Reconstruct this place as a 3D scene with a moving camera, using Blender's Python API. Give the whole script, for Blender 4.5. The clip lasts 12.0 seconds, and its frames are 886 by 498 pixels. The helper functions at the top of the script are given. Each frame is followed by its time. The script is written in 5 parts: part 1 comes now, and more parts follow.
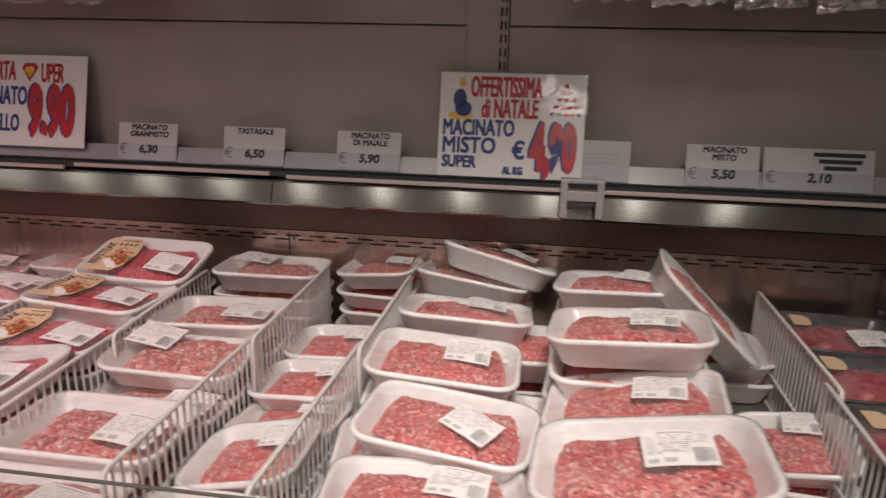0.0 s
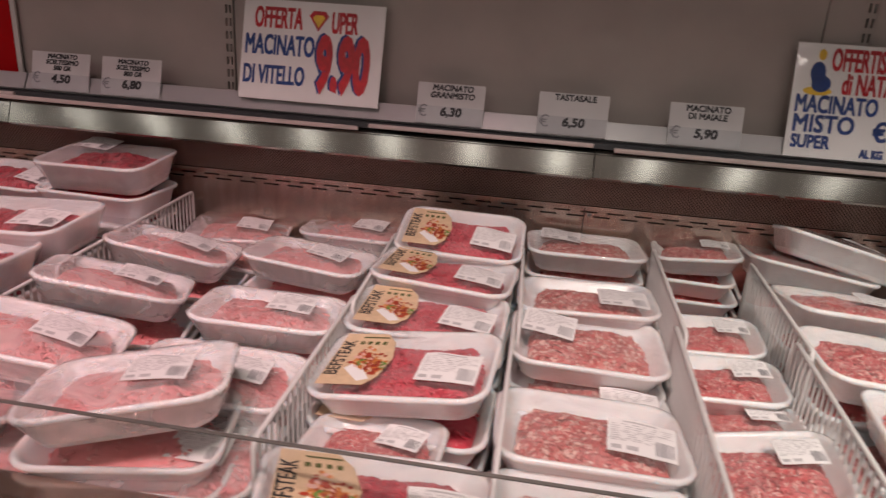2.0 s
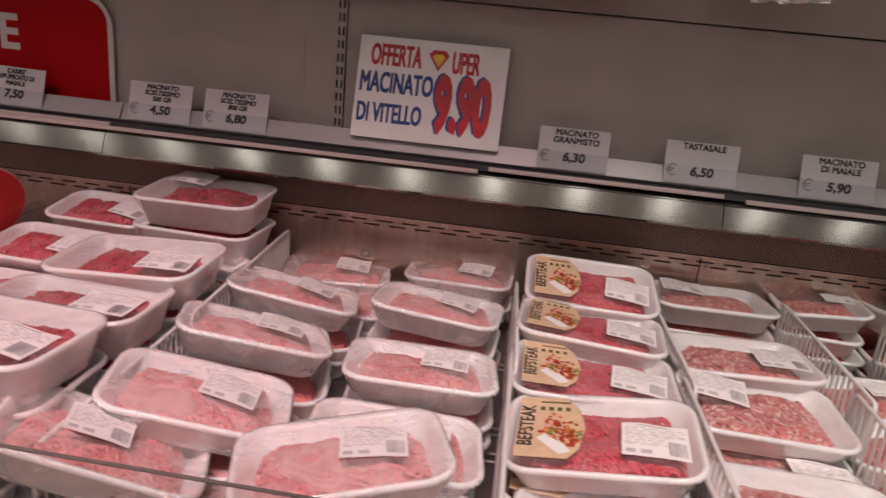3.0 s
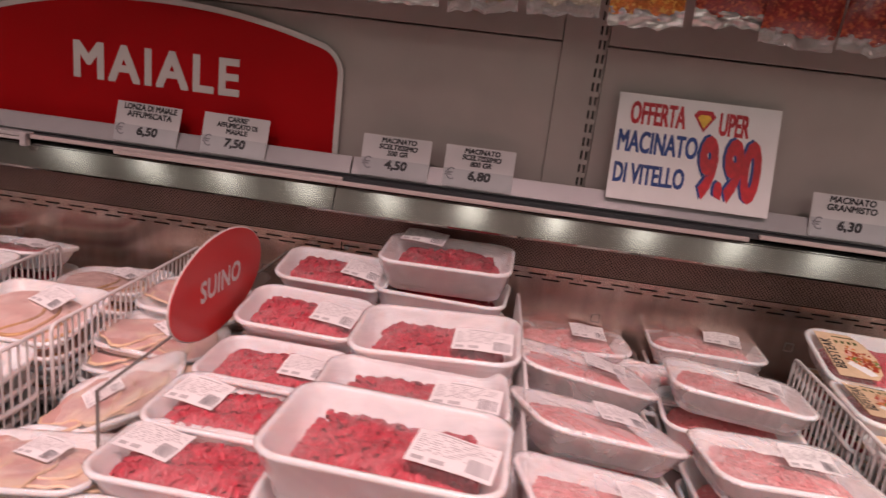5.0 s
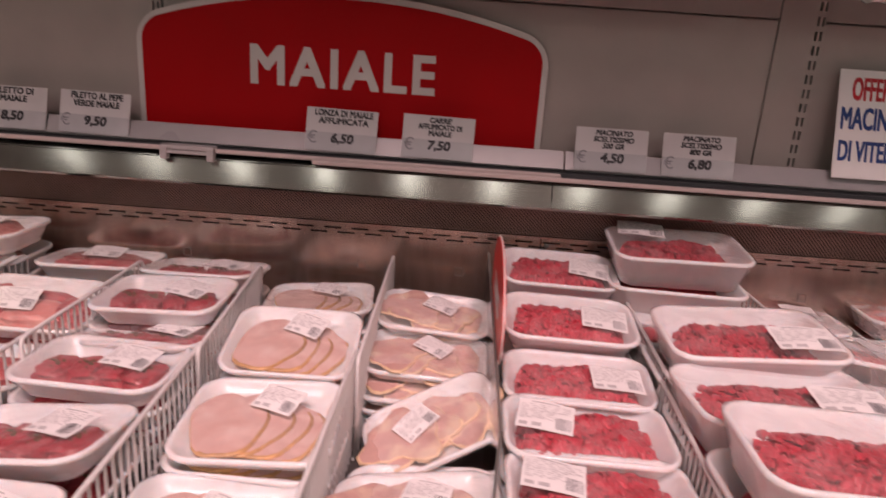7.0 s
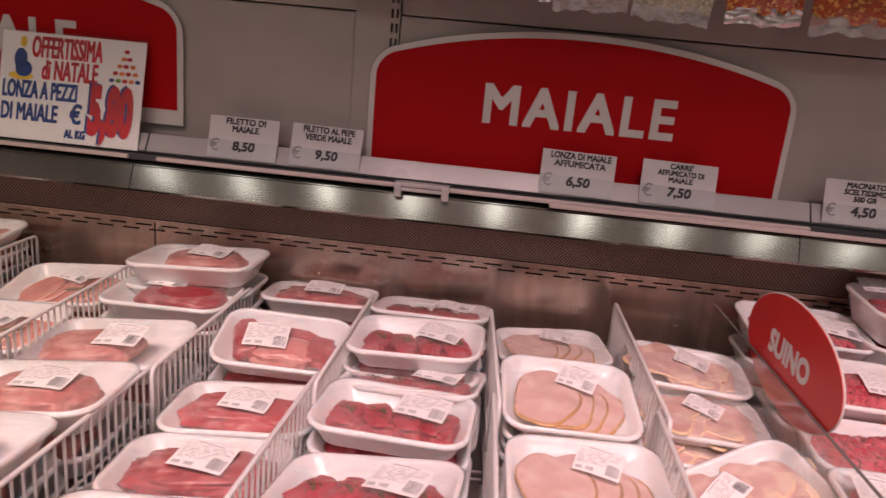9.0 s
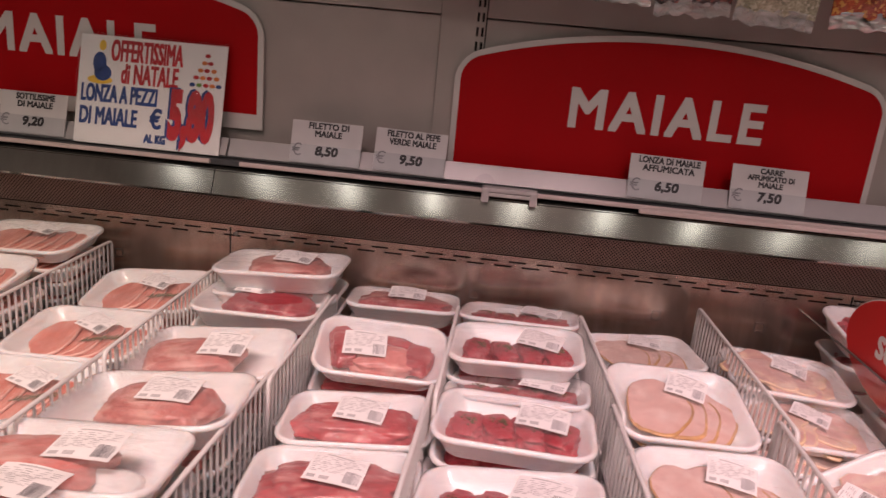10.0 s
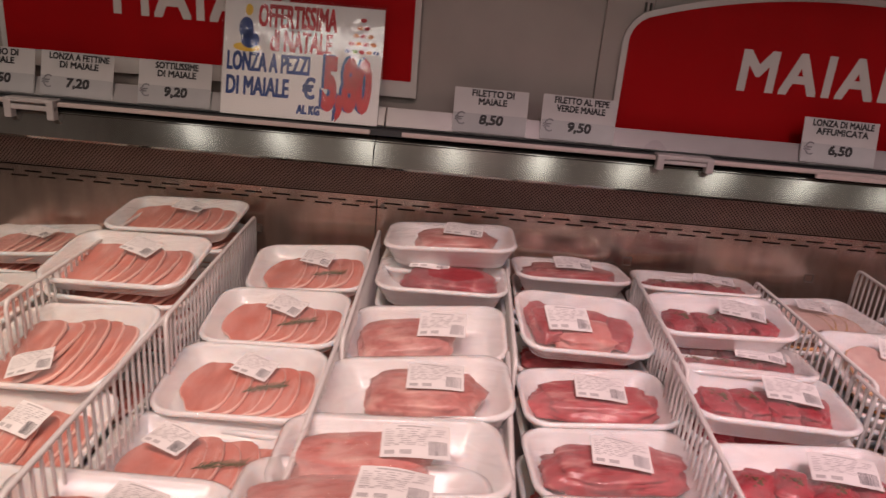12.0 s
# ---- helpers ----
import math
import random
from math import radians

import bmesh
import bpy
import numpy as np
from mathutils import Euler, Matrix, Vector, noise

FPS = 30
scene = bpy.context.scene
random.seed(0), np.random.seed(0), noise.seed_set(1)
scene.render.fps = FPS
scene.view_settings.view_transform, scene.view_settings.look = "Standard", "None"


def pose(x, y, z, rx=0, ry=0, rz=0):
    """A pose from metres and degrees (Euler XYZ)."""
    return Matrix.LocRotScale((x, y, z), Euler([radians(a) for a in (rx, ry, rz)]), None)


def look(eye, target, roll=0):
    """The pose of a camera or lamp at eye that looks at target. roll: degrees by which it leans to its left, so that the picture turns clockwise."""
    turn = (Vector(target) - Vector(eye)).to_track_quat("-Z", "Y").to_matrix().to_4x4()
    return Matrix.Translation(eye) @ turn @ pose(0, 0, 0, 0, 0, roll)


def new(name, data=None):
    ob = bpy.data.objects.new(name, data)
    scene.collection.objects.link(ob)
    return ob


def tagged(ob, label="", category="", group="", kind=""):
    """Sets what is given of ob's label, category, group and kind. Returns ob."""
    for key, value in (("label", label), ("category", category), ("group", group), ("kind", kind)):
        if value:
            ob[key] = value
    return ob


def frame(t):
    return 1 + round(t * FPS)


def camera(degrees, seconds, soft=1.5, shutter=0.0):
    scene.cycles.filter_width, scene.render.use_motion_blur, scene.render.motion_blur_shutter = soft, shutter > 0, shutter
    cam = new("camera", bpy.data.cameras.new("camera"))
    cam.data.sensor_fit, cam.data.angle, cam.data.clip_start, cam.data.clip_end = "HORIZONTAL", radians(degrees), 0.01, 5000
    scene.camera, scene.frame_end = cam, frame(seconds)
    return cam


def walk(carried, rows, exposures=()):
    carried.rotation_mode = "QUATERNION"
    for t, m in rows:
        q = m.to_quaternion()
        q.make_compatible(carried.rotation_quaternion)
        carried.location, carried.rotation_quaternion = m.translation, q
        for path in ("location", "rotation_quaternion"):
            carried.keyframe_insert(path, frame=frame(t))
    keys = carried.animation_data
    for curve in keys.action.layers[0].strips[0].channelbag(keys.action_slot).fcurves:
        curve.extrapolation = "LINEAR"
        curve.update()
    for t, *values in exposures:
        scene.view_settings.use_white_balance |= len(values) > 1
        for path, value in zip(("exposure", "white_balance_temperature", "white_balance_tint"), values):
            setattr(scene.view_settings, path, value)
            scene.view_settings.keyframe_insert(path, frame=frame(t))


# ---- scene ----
cam = camera(65.5, 12.0, soft=1.4, shutter=0.4)
METRES, EYE, TILT, LEAN, TURN = 3.02, 1.42, -16.2, -1.2, 8.4
ROWS = [
    (0.0, 0.0, 0.0, 0.0, 0.0, 0.0, -0.0),
    (0.5, -0.0534, 0.0145, 0.0044, 0.08, -0.67, -0.44),
    (1.0, -0.1165, 0.0241, 0.005, 0.04, -1.95, -0.89),
    (1.5, -0.1657, 0.0319, 0.0095, -0.61, -2.59, -1.07),
    (2.0, -0.2219, 0.0366, 0.008, -0.1, -3.29, -2.43),
    (2.5, -0.2712, 0.0459, 0.0129, -1.36, -2.14, -3.26),
    (4.5, -0.4446, 0.0823, 0.029, -1.71, -0.02, -5.13),
    (5.0, -0.4903, 0.0918, 0.0318, -2.66, 0.95, -4.89),
    (5.5, -0.5366, 0.1031, 0.0377, -2.39, -0.27, -4.26),
    (6.0, -0.5726, 0.1139, 0.0439, -1.83, -4.42, -2.87),
    (6.5, -0.6156, 0.118, 0.0452, -2.83, -4.19, -1.61),
    (7.0, -0.6628, 0.1209, 0.0417, -6.42, -1.24, -0.82),
    (7.5, -0.6991, 0.1268, 0.0462, -5.46, 0.81, -1.88),
    (9.5, -0.8191, 0.1505, 0.0502, -3.91, 0.9, -3.09),
    (10.0, -0.8465, 0.1529, 0.053, -4.06, 0.49, -2.99),
    (10.5, -0.8738, 0.1574, 0.057, -4.27, -0.95, -2.42),
    (11.0, -0.9089, 0.165, 0.0573, -5.61, -1.97, -1.82),
    (11.5, -0.9402, 0.1699, 0.0584, -5.94, -2.79, -1.59),
    (12.0, -0.9718, 0.1741, 0.0598, -6.6, -3.37, -1.69),
]
walk(cam, [(t, pose(0, 0, EYE, TILT, LEAN, TURN) @ pose(METRES * x, METRES * y, METRES * z, 90 + pitch, roll, yaw)) for t, x, y, z, yaw, pitch, roll in ROWS], [(0.0, -0.28), (2.7, -0.25), (4.3, 0.08), (5.0, 0.13), (5.5, 0.06), (6.3, -0.24), (7.5, 0.18), (9.5, 0.15), (10.5, 0.05), (12.0, -0.1)])

# ---- light ----
world = bpy.data.worlds.new("store_air")
scene.world = world
world.use_nodes = True
world.node_tree.nodes["Background"].inputs[0].default_value = (0.9, 0.85, 0.82, 1)
world.node_tree.nodes["Background"].inputs[1].default_value = 0.02
scene.view_settings.exposure = 0.0


def spot(x, y, z, target, watts, colour, size=62, blend=0.6, radius=0.05):
    data = bpy.data.lights.new("spot_beam", "SPOT")
    data.energy, data.color, data.spot_size, data.spot_blend, data.shadow_soft_size = watts, colour, radians(size), blend, radius
    ob = new("spot_beam", data)
    ob.matrix_world = look((x, y, z), target)
    return ob


def panel_light(x, y, z, sx, sy, watts, colour):
    data = bpy.data.lights.new("panel_beam", "AREA")
    data.shape, data.size, data.size_y, data.energy, data.color = "RECTANGLE", sx, sy, watts, colour
    ob = new("panel_beam", data)
    ob.matrix_world = pose(x, y, z)
    return ob


PINK, CREAM, NEUTRAL = (1.0, 0.65, 0.655), (1.0, 0.73, 0.585), (1.0, 0.87, 0.79)
SPOTS = [(-4.1, CREAM), (-3.45, CREAM), (-2.85, PINK), (-2.25, PINK), (-1.65, PINK), (-1.05, PINK), (-0.45, NEUTRAL), (0.24, NEUTRAL)]
SPOT_Y, SPOT_Z = -0.40, 2.98
for sx, colour in SPOTS:
    spot(sx, SPOT_Y, SPOT_Z, (sx, 0.86, 0.9), (200 if sx > 0 else 142) if colour == NEUTRAL else 130, colour, size=38, blend=0.8, radius=0.16)
DOWNLIGHTS = [-4.9 + 0.62 * k for k in range(11)]
for px in DOWNLIGHTS:
    panel_light(px, -1.62, 3.14, 0.08, 0.40, 0.75, (1.0, 0.98, 0.92))
# added fill lights behind the viewer, for the wall and the trays' front sides
for px in (-4.2, -1.8, 0.6):
    panel_light(px, -2.95, 3.14, 1.2, 0.4, 15, (1.0, 0.88, 0.81))

# ---- materials ----


def material(name, colour, rough=0.5, metal=0.0, vary=0.12, scale=40.0, bump=0.0, bump_scale=None, spec=0.5, island=0.0, random_tint=0.0, second=None, second_scale=12.0, second_at=(0.5, 0.6), stretch=None, coat=0.0, fat_share=0.0, fat=(0.84, 0.64, 0.57), sss=0.0):
    """A surface with grain, slow stains and relief."""
    mat = bpy.data.materials.new(name)
    mat.use_nodes = True
    nt = mat.node_tree
    nodes, links = nt.nodes, nt.links
    bsdf = nodes["Principled BSDF"]
    bsdf.inputs["Roughness"].default_value = rough
    bsdf.inputs["Metallic"].default_value = metal
    bsdf.inputs["Specular IOR Level"].default_value = spec
    bsdf.inputs["Coat Weight"].default_value = coat
    bsdf.inputs["Coat Roughness"].default_value = 0.15
    if sss:
        bsdf.inputs["Subsurface Weight"].default_value = sss
        bsdf.inputs["Subsurface Radius"].default_value = (0.014, 0.011, 0.010)
        bsdf.inputs["Subsurface Scale"].default_value = 1.0 if sss > 0.5 else 0.5
    coords = nodes.new("ShaderNodeTexCoord")
    mapping = nodes.new("ShaderNodeMapping")
    links.new(coords.outputs["Object"], mapping.inputs["Vector"])
    if stretch:
        mapping.inputs["Scale"].default_value = stretch
    grain = nodes.new("ShaderNodeTexNoise")
    grain.inputs["Scale"].default_value, grain.inputs["Detail"].default_value = scale, 6
    stain = nodes.new("ShaderNodeTexNoise")
    stain.inputs["Scale"].default_value, stain.inputs["Detail"].default_value = scale / 9, 3
    links.new(mapping.outputs[0], grain.inputs["Vector"])
    links.new(mapping.outputs[0], stain.inputs["Vector"])
    add = nodes.new("ShaderNodeMath")
    links.new(grain.outputs["Fac"], add.inputs[0])
    links.new(stain.outputs["Fac"], add.inputs[1])
    total = add.outputs[0]
    if island:
        geo = nodes.new("ShaderNodeNewGeometry")
        mul = nodes.new("ShaderNodeMath")
        mul.operation = "MULTIPLY_ADD"
        links.new(geo.outputs["Random Per Island"], mul.inputs[0])
        mul.inputs[1].default_value = island
        links.new(total, mul.inputs[2])
        total = mul.outputs[0]
    if random_tint:
        info = nodes.new("ShaderNodeObjectInfo")
        mul = nodes.new("ShaderNodeMath")
        mul.operation = "MULTIPLY_ADD"
        links.new(info.outputs["Random"], mul.inputs[0])
        mul.inputs[1].default_value = random_tint
        links.new(total, mul.inputs[2])
        total = mul.outputs[0]
    spread = nodes.new("ShaderNodeMapRange")
    spread.inputs["From Min"].default_value = 0.7
    spread.inputs["From Max"].default_value = 1.3 + island + random_tint
    links.new(total, spread.inputs["Value"])
    mix = nodes.new("ShaderNodeMix")
    mix.data_type = "RGBA"
    mix.inputs["A"].default_value = (*[c * (1 - vary) for c in colour], 1)
    mix.inputs["B"].default_value = (*[min(1, c * (1 + vary)) for c in colour], 1)
    links.new(spread.outputs[0], mix.inputs["Factor"])
    out = mix.outputs["Result"]
    if second:
        blot = nodes.new("ShaderNodeTexNoise")
        blot.inputs["Scale"].default_value, blot.inputs["Detail"].default_value = second_scale, 4
        links.new(mapping.outputs[0], blot.inputs["Vector"])
        edge = nodes.new("ShaderNodeMapRange")
        edge.inputs["From Min"].default_value, edge.inputs["From Max"].default_value = second_at
        links.new(blot.outputs["Fac"], edge.inputs["Value"])
        mix2 = nodes.new("ShaderNodeMix")
        mix2.data_type = "RGBA"
        mix2.inputs["B"].default_value = (*second, 1)
        links.new(out, mix2.inputs["A"])
        links.new(edge.outputs[0], mix2.inputs["Factor"])
        out = mix2.outputs["Result"]
    if fat_share:
        isle = nodes.new("ShaderNodeNewGeometry")
        pick = nodes.new("ShaderNodeMapRange")
        pick.inputs["From Min"].default_value, pick.inputs["From Max"].default_value = 1 - fat_share, 1 - fat_share * 0.4
        links.new(isle.outputs["Random Per Island"], pick.inputs["Value"])
        mix3 = nodes.new("ShaderNodeMix")
        mix3.data_type = "RGBA"
        mix3.inputs["B"].default_value = (*fat, 1)
        links.new(out, mix3.inputs["A"])
        links.new(pick.outputs[0], mix3.inputs["Factor"])
        out = mix3.outputs["Result"]
    links.new(out, bsdf.inputs["Base Color"])
    rr = nodes.new("ShaderNodeMapRange")
    rr.inputs["To Min"].default_value, rr.inputs["To Max"].default_value = rough * 0.8, min(1, rough * 1.25)
    links.new(stain.outputs["Fac"], rr.inputs["Value"])
    links.new(rr.outputs[0], bsdf.inputs["Roughness"])
    if bump:
        relief = nodes.new("ShaderNodeTexNoise")
        relief.inputs["Scale"].default_value, relief.inputs["Detail"].default_value = bump_scale or scale, 4
        links.new(mapping.outputs[0], relief.inputs["Vector"])
        bm_node = nodes.new("ShaderNodeBump")
        bm_node.inputs["Strength"].default_value, bm_node.inputs["Distance"].default_value = bump, 0.002
        links.new(relief.outputs["Fac"], bm_node.inputs["Height"])
        links.new(bm_node.outputs[0], bsdf.inputs["Normal"])
    return mat


def clear(name, tint, gloss_rough=0.05, haze=0.0, bump=0.0, bump_scale=30.0, ior=1.45):
    """A clear thin sheet: light goes through, gloss by angle."""
    mat = bpy.data.materials.new(name)
    mat.use_nodes = True
    nt = mat.node_tree
    nodes, links = nt.nodes, nt.links
    nodes.remove(nodes["Principled BSDF"])
    see = nodes.new("ShaderNodeBsdfTransparent")
    see.inputs[0].default_value = (*tint, 1)
    gloss = nodes.new("ShaderNodeBsdfGlossy")
    gloss.inputs["Roughness"].default_value = gloss_rough
    fres = nodes.new("ShaderNodeLayerWeight")
    fres.inputs[0].default_value = 0.5
    power = nodes.new("ShaderNodeMath")
    power.operation = "POWER"
    power.inputs[1].default_value = 4.0
    links.new(fres.outputs["Facing"], power.inputs[0])
    base = nodes.new("ShaderNodeMath")
    base.operation = "MULTIPLY_ADD"
    base.inputs[1].default_value, base.inputs[2].default_value = 0.85, ((ior - 1) / (ior + 1)) ** 2
    links.new(power.outputs[0], base.inputs[0])
    mix = nodes.new("ShaderNodeMixShader")
    links.new(base.outputs[0], mix.inputs[0])
    links.new(see.outputs[0], mix.inputs[1])
    links.new(gloss.outputs[0], mix.inputs[2])
    out = mix.outputs[0]
    coords = nodes.new("ShaderNodeTexCoord")
    info = nodes.new("ShaderNodeObjectInfo")
    shift = nodes.new("ShaderNodeVectorMath")
    shift.operation = "MULTIPLY_ADD"
    shift.inputs[1].default_value = (1, 1, 1)
    links.new(coords.outputs["Object"], shift.inputs[0])
    spread = nodes.new("ShaderNodeVectorMath")
    spread.operation = "SCALE"
    spread.inputs[0].default_value = (7.0, 3.0, 5.0)
    links.new(info.outputs["Random"], spread.inputs["Scale"])
    links.new(spread.outputs[0], shift.inputs[2])
    # patchy white veil: the film's cloudiness, with its glare painted in
    if haze:
        milk = nodes.new("ShaderNodeBsdfDiffuse")
        milk.inputs[0].default_value = (0.86, 0.85, 0.85, 1)
        mix2 = nodes.new("ShaderNodeMixShader")
        cloud = nodes.new("ShaderNodeTexNoise")
        cloud.inputs["Scale"].default_value, cloud.inputs["Detail"].default_value, cloud.inputs["Distortion"].default_value = 17.0, 5, 1.2
        links.new(shift.outputs[0], cloud.inputs["Vector"])
        patch = nodes.new("ShaderNodeMapRange")
        patch.inputs["From Min"].default_value, patch.inputs["From Max"].default_value = 0.34, 0.68
        patch.inputs["To Min"].default_value, patch.inputs["To Max"].default_value = haze * 0.35, haze * 1.9
        links.new(cloud.outputs["Fac"], patch.inputs["Value"])
        links.new(patch.outputs[0], mix2.inputs[0])
        links.new(out, mix2.inputs[1])
        links.new(milk.outputs[0], mix2.inputs[2])
        out = mix2.outputs[0]
    if bump:
        relief = nodes.new("ShaderNodeTexNoise")
        relief.inputs["Scale"].default_value, relief.inputs["Detail"].default_value = bump_scale, 3
        relief.inputs["Distortion"].default_value = 1.5
        links.new(shift.outputs[0], relief.inputs["Vector"])
        bump_node = nodes.new("ShaderNodeBump")
        bump_node.inputs["Strength"].default_value, bump_node.inputs["Distance"].default_value = bump, 0.004
        links.new(relief.outputs["Fac"], bump_node.inputs["Height"])
        links.new(bump_node.outputs[0], gloss.inputs["Normal"])
        links.new(bump_node.outputs[0], fres.inputs["Normal"])
    links.new(out, nodes["Material Output"].inputs["Surface"])
    return mat


def perforated(name):
    """Steel sheet with a fine staggered grid of small dark holes."""
    mat = material(name, (0.55, 0.40, 0.35), rough=0.5, metal=0.5, vary=0.1, scale=60)
    nodes, links = mat.node_tree.nodes, mat.node_tree.links
    bsdf = nodes["Principled BSDF"]
    coords = nodes.new("ShaderNodeTexCoord")
    mapping = nodes.new("ShaderNodeMapping")
    mapping.inputs["Rotation"].default_value = (0, radians(45), 0)
    mapping.inputs["Scale"].default_value = (190, 0, 190)
    links.new(coords.outputs["Object"], mapping.inputs["Vector"])
    vor = nodes.new("ShaderNodeTexVoronoi")
    vor.inputs["Scale"].default_value = 1.0
    vor.inputs["Randomness"].default_value = 0.0
    links.new(mapping.outputs[0], vor.inputs["Vector"])
    less = nodes.new("ShaderNodeMath")
    less.operation = "LESS_THAN"
    less.inputs[1].default_value = 0.31
    links.new(vor.outputs["Distance"], less.inputs[0])
    old = bsdf.inputs["Base Color"].links[0].from_socket
    mix = nodes.new("ShaderNodeMix")
    mix.data_type = "RGBA"
    mix.inputs["B"].default_value = (0.01, 0.01, 0.01, 1)
    links.new(old, mix.inputs["A"])
    links.new(less.outputs[0], mix.inputs["Factor"])
    links.new(mix.outputs["Result"], bsdf.inputs["Base Color"])
    return mat


M_PANEL = material("painted_panel", (0.40, 0.36, 0.335), rough=0.42, vary=0.09, scale=9, bump=0.03, bump_scale=300)
M_STRIP = material("ticket_strip_plastic", (0.36, 0.355, 0.365), rough=0.3, vary=0.05, scale=20)
M_PAPER = material("card_paper", (0.53, 0.53, 0.535), rough=0.6, vary=0.03, scale=30)
M_SHEET = material("offer_paper", (0.86, 0.86, 0.86), rough=0.6, vary=0.03, scale=30)
M_PAPER_LOW = material("card_sleeve", (0.44, 0.45, 0.47), rough=0.25, vary=0.05, scale=30)
M_INK = material("black_ink", (0.02, 0.02, 0.025), rough=0.5, vary=0.1)
M_GREY_INK = material("grey_ink", (0.46, 0.45, 0.46), rough=0.5, vary=0.1)
M_LABEL_INK = material("label_print", (0.55, 0.54, 0.55), rough=0.5, vary=0.2, scale=300)
M_EURO = material("euro_print", (0.20, 0.20, 0.22), rough=0.5, vary=0.1)
M_RED_INK = material("red_marker", (0.50, 0.010, 0.022), rough=0.45, vary=0.3, scale=90)
M_BLUE_INK = material("blue_marker", (0.008, 0.045, 0.22), rough=0.45, vary=0.3, scale=90)
M_YELLOW = material("yellow_ink", (0.85, 0.55, 0.05), rough=0.45, vary=0.2, scale=90)
M_ORANGE = material("orange_ink", (0.75, 0.22, 0.05), rough=0.45, vary=0.3, scale=90)
M_DISH = material("dish_print_orange", (0.62, 0.22, 0.06), rough=0.5, vary=0.4, scale=300)
M_DISH_RED = material("dish_print_red", (0.38, 0.05, 0.025), rough=0.5, vary=0.4, scale=300)
M_GREEN = material("green_ink", (0.15, 0.30, 0.06), rough=0.5, vary=0.3, scale=90)
M_RED_BOARD = material("red_board_print", (0.40, 0.003, 0.006), rough=0.55, spec=0.12, vary=0.06, scale=6)
M_RED_OVAL = material("red_oval_print", (0.70, 0.020, 0.022), rough=0.38, vary=0.05, scale=10)
M_WHITE_BOARD = material("white_board", (0.64, 0.62, 0.60), rough=0.45, vary=0.04, scale=15)
M_STEEL = material("brushed_steel", (0.50, 0.40, 0.35), rough=0.23, metal=0.95, vary=0.2, scale=26, stretch=(2.0, 1, 0.35), bump=0.12, bump_scale=26)
M_STEEL_BAND = material("polished_steel_band", (0.35, 0.33, 0.30), rough=0.12, metal=0.95, vary=0.08, scale=30, stretch=(2.0, 1, 0.4))
M_STEEL_DARK = material("steel_pan", (0.30, 0.28, 0.27), rough=0.38, metal=0.85, vary=0.15, scale=30)
M_PERF = perforated("perforated_steel")
M_BLACK = material("dark_gap", (0.012, 0.012, 0.013), rough=0.6, vary=0.1)
M_RUBBER = material("dark_grey_rail", (0.05, 0.055, 0.06), rough=0.4, vary=0.1)
M_LAMP_BAR = material("pale_lamp_cover", (0.52, 0.45, 0.43), rough=0.3, vary=0.06, scale=20)
M_CLIP = material("clear_grey_clip", (0.42, 0.40, 0.40), rough=0.2, vary=0.1, scale=40, coat=0.4)
M_WIRE = material("white_coated_wire", (0.76, 0.75, 0.74), rough=0.35, vary=0.06, scale=60)
M_FOAM = material("white_foam", (0.88, 0.86, 0.86), rough=0.40, vary=0.03, scale=120, bump=0.14, bump_scale=420, sss=1.0, coat=0.3)
M_BLACK_TRAY = material("black_tray_plastic", (0.02, 0.02, 0.022), rough=0.3, vary=0.1)
M_FILM = clear("cling_film", (0.985, 0.98, 0.98), gloss_rough=0.07, bump=0.6, bump_scale=30, haze=0.075)
# veal film: extra haze paints glare on top of the cloudiness
M_FILM_HAZY = clear("cloudy_glare_film", (0.98, 0.97, 0.97), gloss_rough=0.09, bump=0.7, bump_scale=26, haze=0.20)
M_SLEEVE = clear("sign_sleeve", (0.985, 0.985, 0.985), gloss_rough=0.05, bump=0.3, bump_scale=12)
M_FILM_LOOSE = clear("wrinkled_film", (0.97, 0.96, 0.96), gloss_rough=0.07, bump=1.0, bump_scale=42, haze=0.13)
M_GLASS = clear("front_glass", (0.96, 0.97, 0.965), gloss_rough=0.01, ior=1.5)
M_GLASS_EDGE = material("glass_edge", (0.16, 0.15, 0.14), rough=0.2, vary=0.1)
M_LABEL = material("label_paper", (0.90, 0.89, 0.89), rough=0.5, vary=0.02, scale=50)
M_KRAFT = material("kraft_label", (0.70, 0.52, 0.34), rough=0.55, vary=0.12, scale=80)
M_FLOOR = material("store_floor_tile", (0.42, 0.40, 0.38), rough=0.3, vary=0.1, scale=5)
M_CEIL = material("ceiling_white", (0.50, 0.48, 0.46), rough=0.8, vary=0.04, scale=6)
M_WALL = material("store_wall", (0.50, 0.47, 0.45), rough=0.7, vary=0.06, scale=4)
M_CASE = material("case_front_white", (0.60, 0.60, 0.60), rough=0.35, vary=0.04, scale=8)

FAT = (0.80, 0.62, 0.56)
M_BEEF = material("ground_beef_red", (0.55, 0.052, 0.080), rough=0.30, vary=0.30, scale=160, bump=0.6, bump_scale=420, island=0.9, second=(0.74, 0.32, 0.32), second_scale=260, second_at=(0.62, 0.72), sss=0.1)
M_MIXED = material("ground_mixed_meat", (0.57, 0.098, 0.100), rough=0.36, vary=0.30, scale=150, bump=0.5, bump_scale=450, island=0.5, second=FAT, second_scale=170, second_at=(0.57, 0.68), fat_share=0.24, fat=(0.74, 0.37, 0.33), sss=0.1)
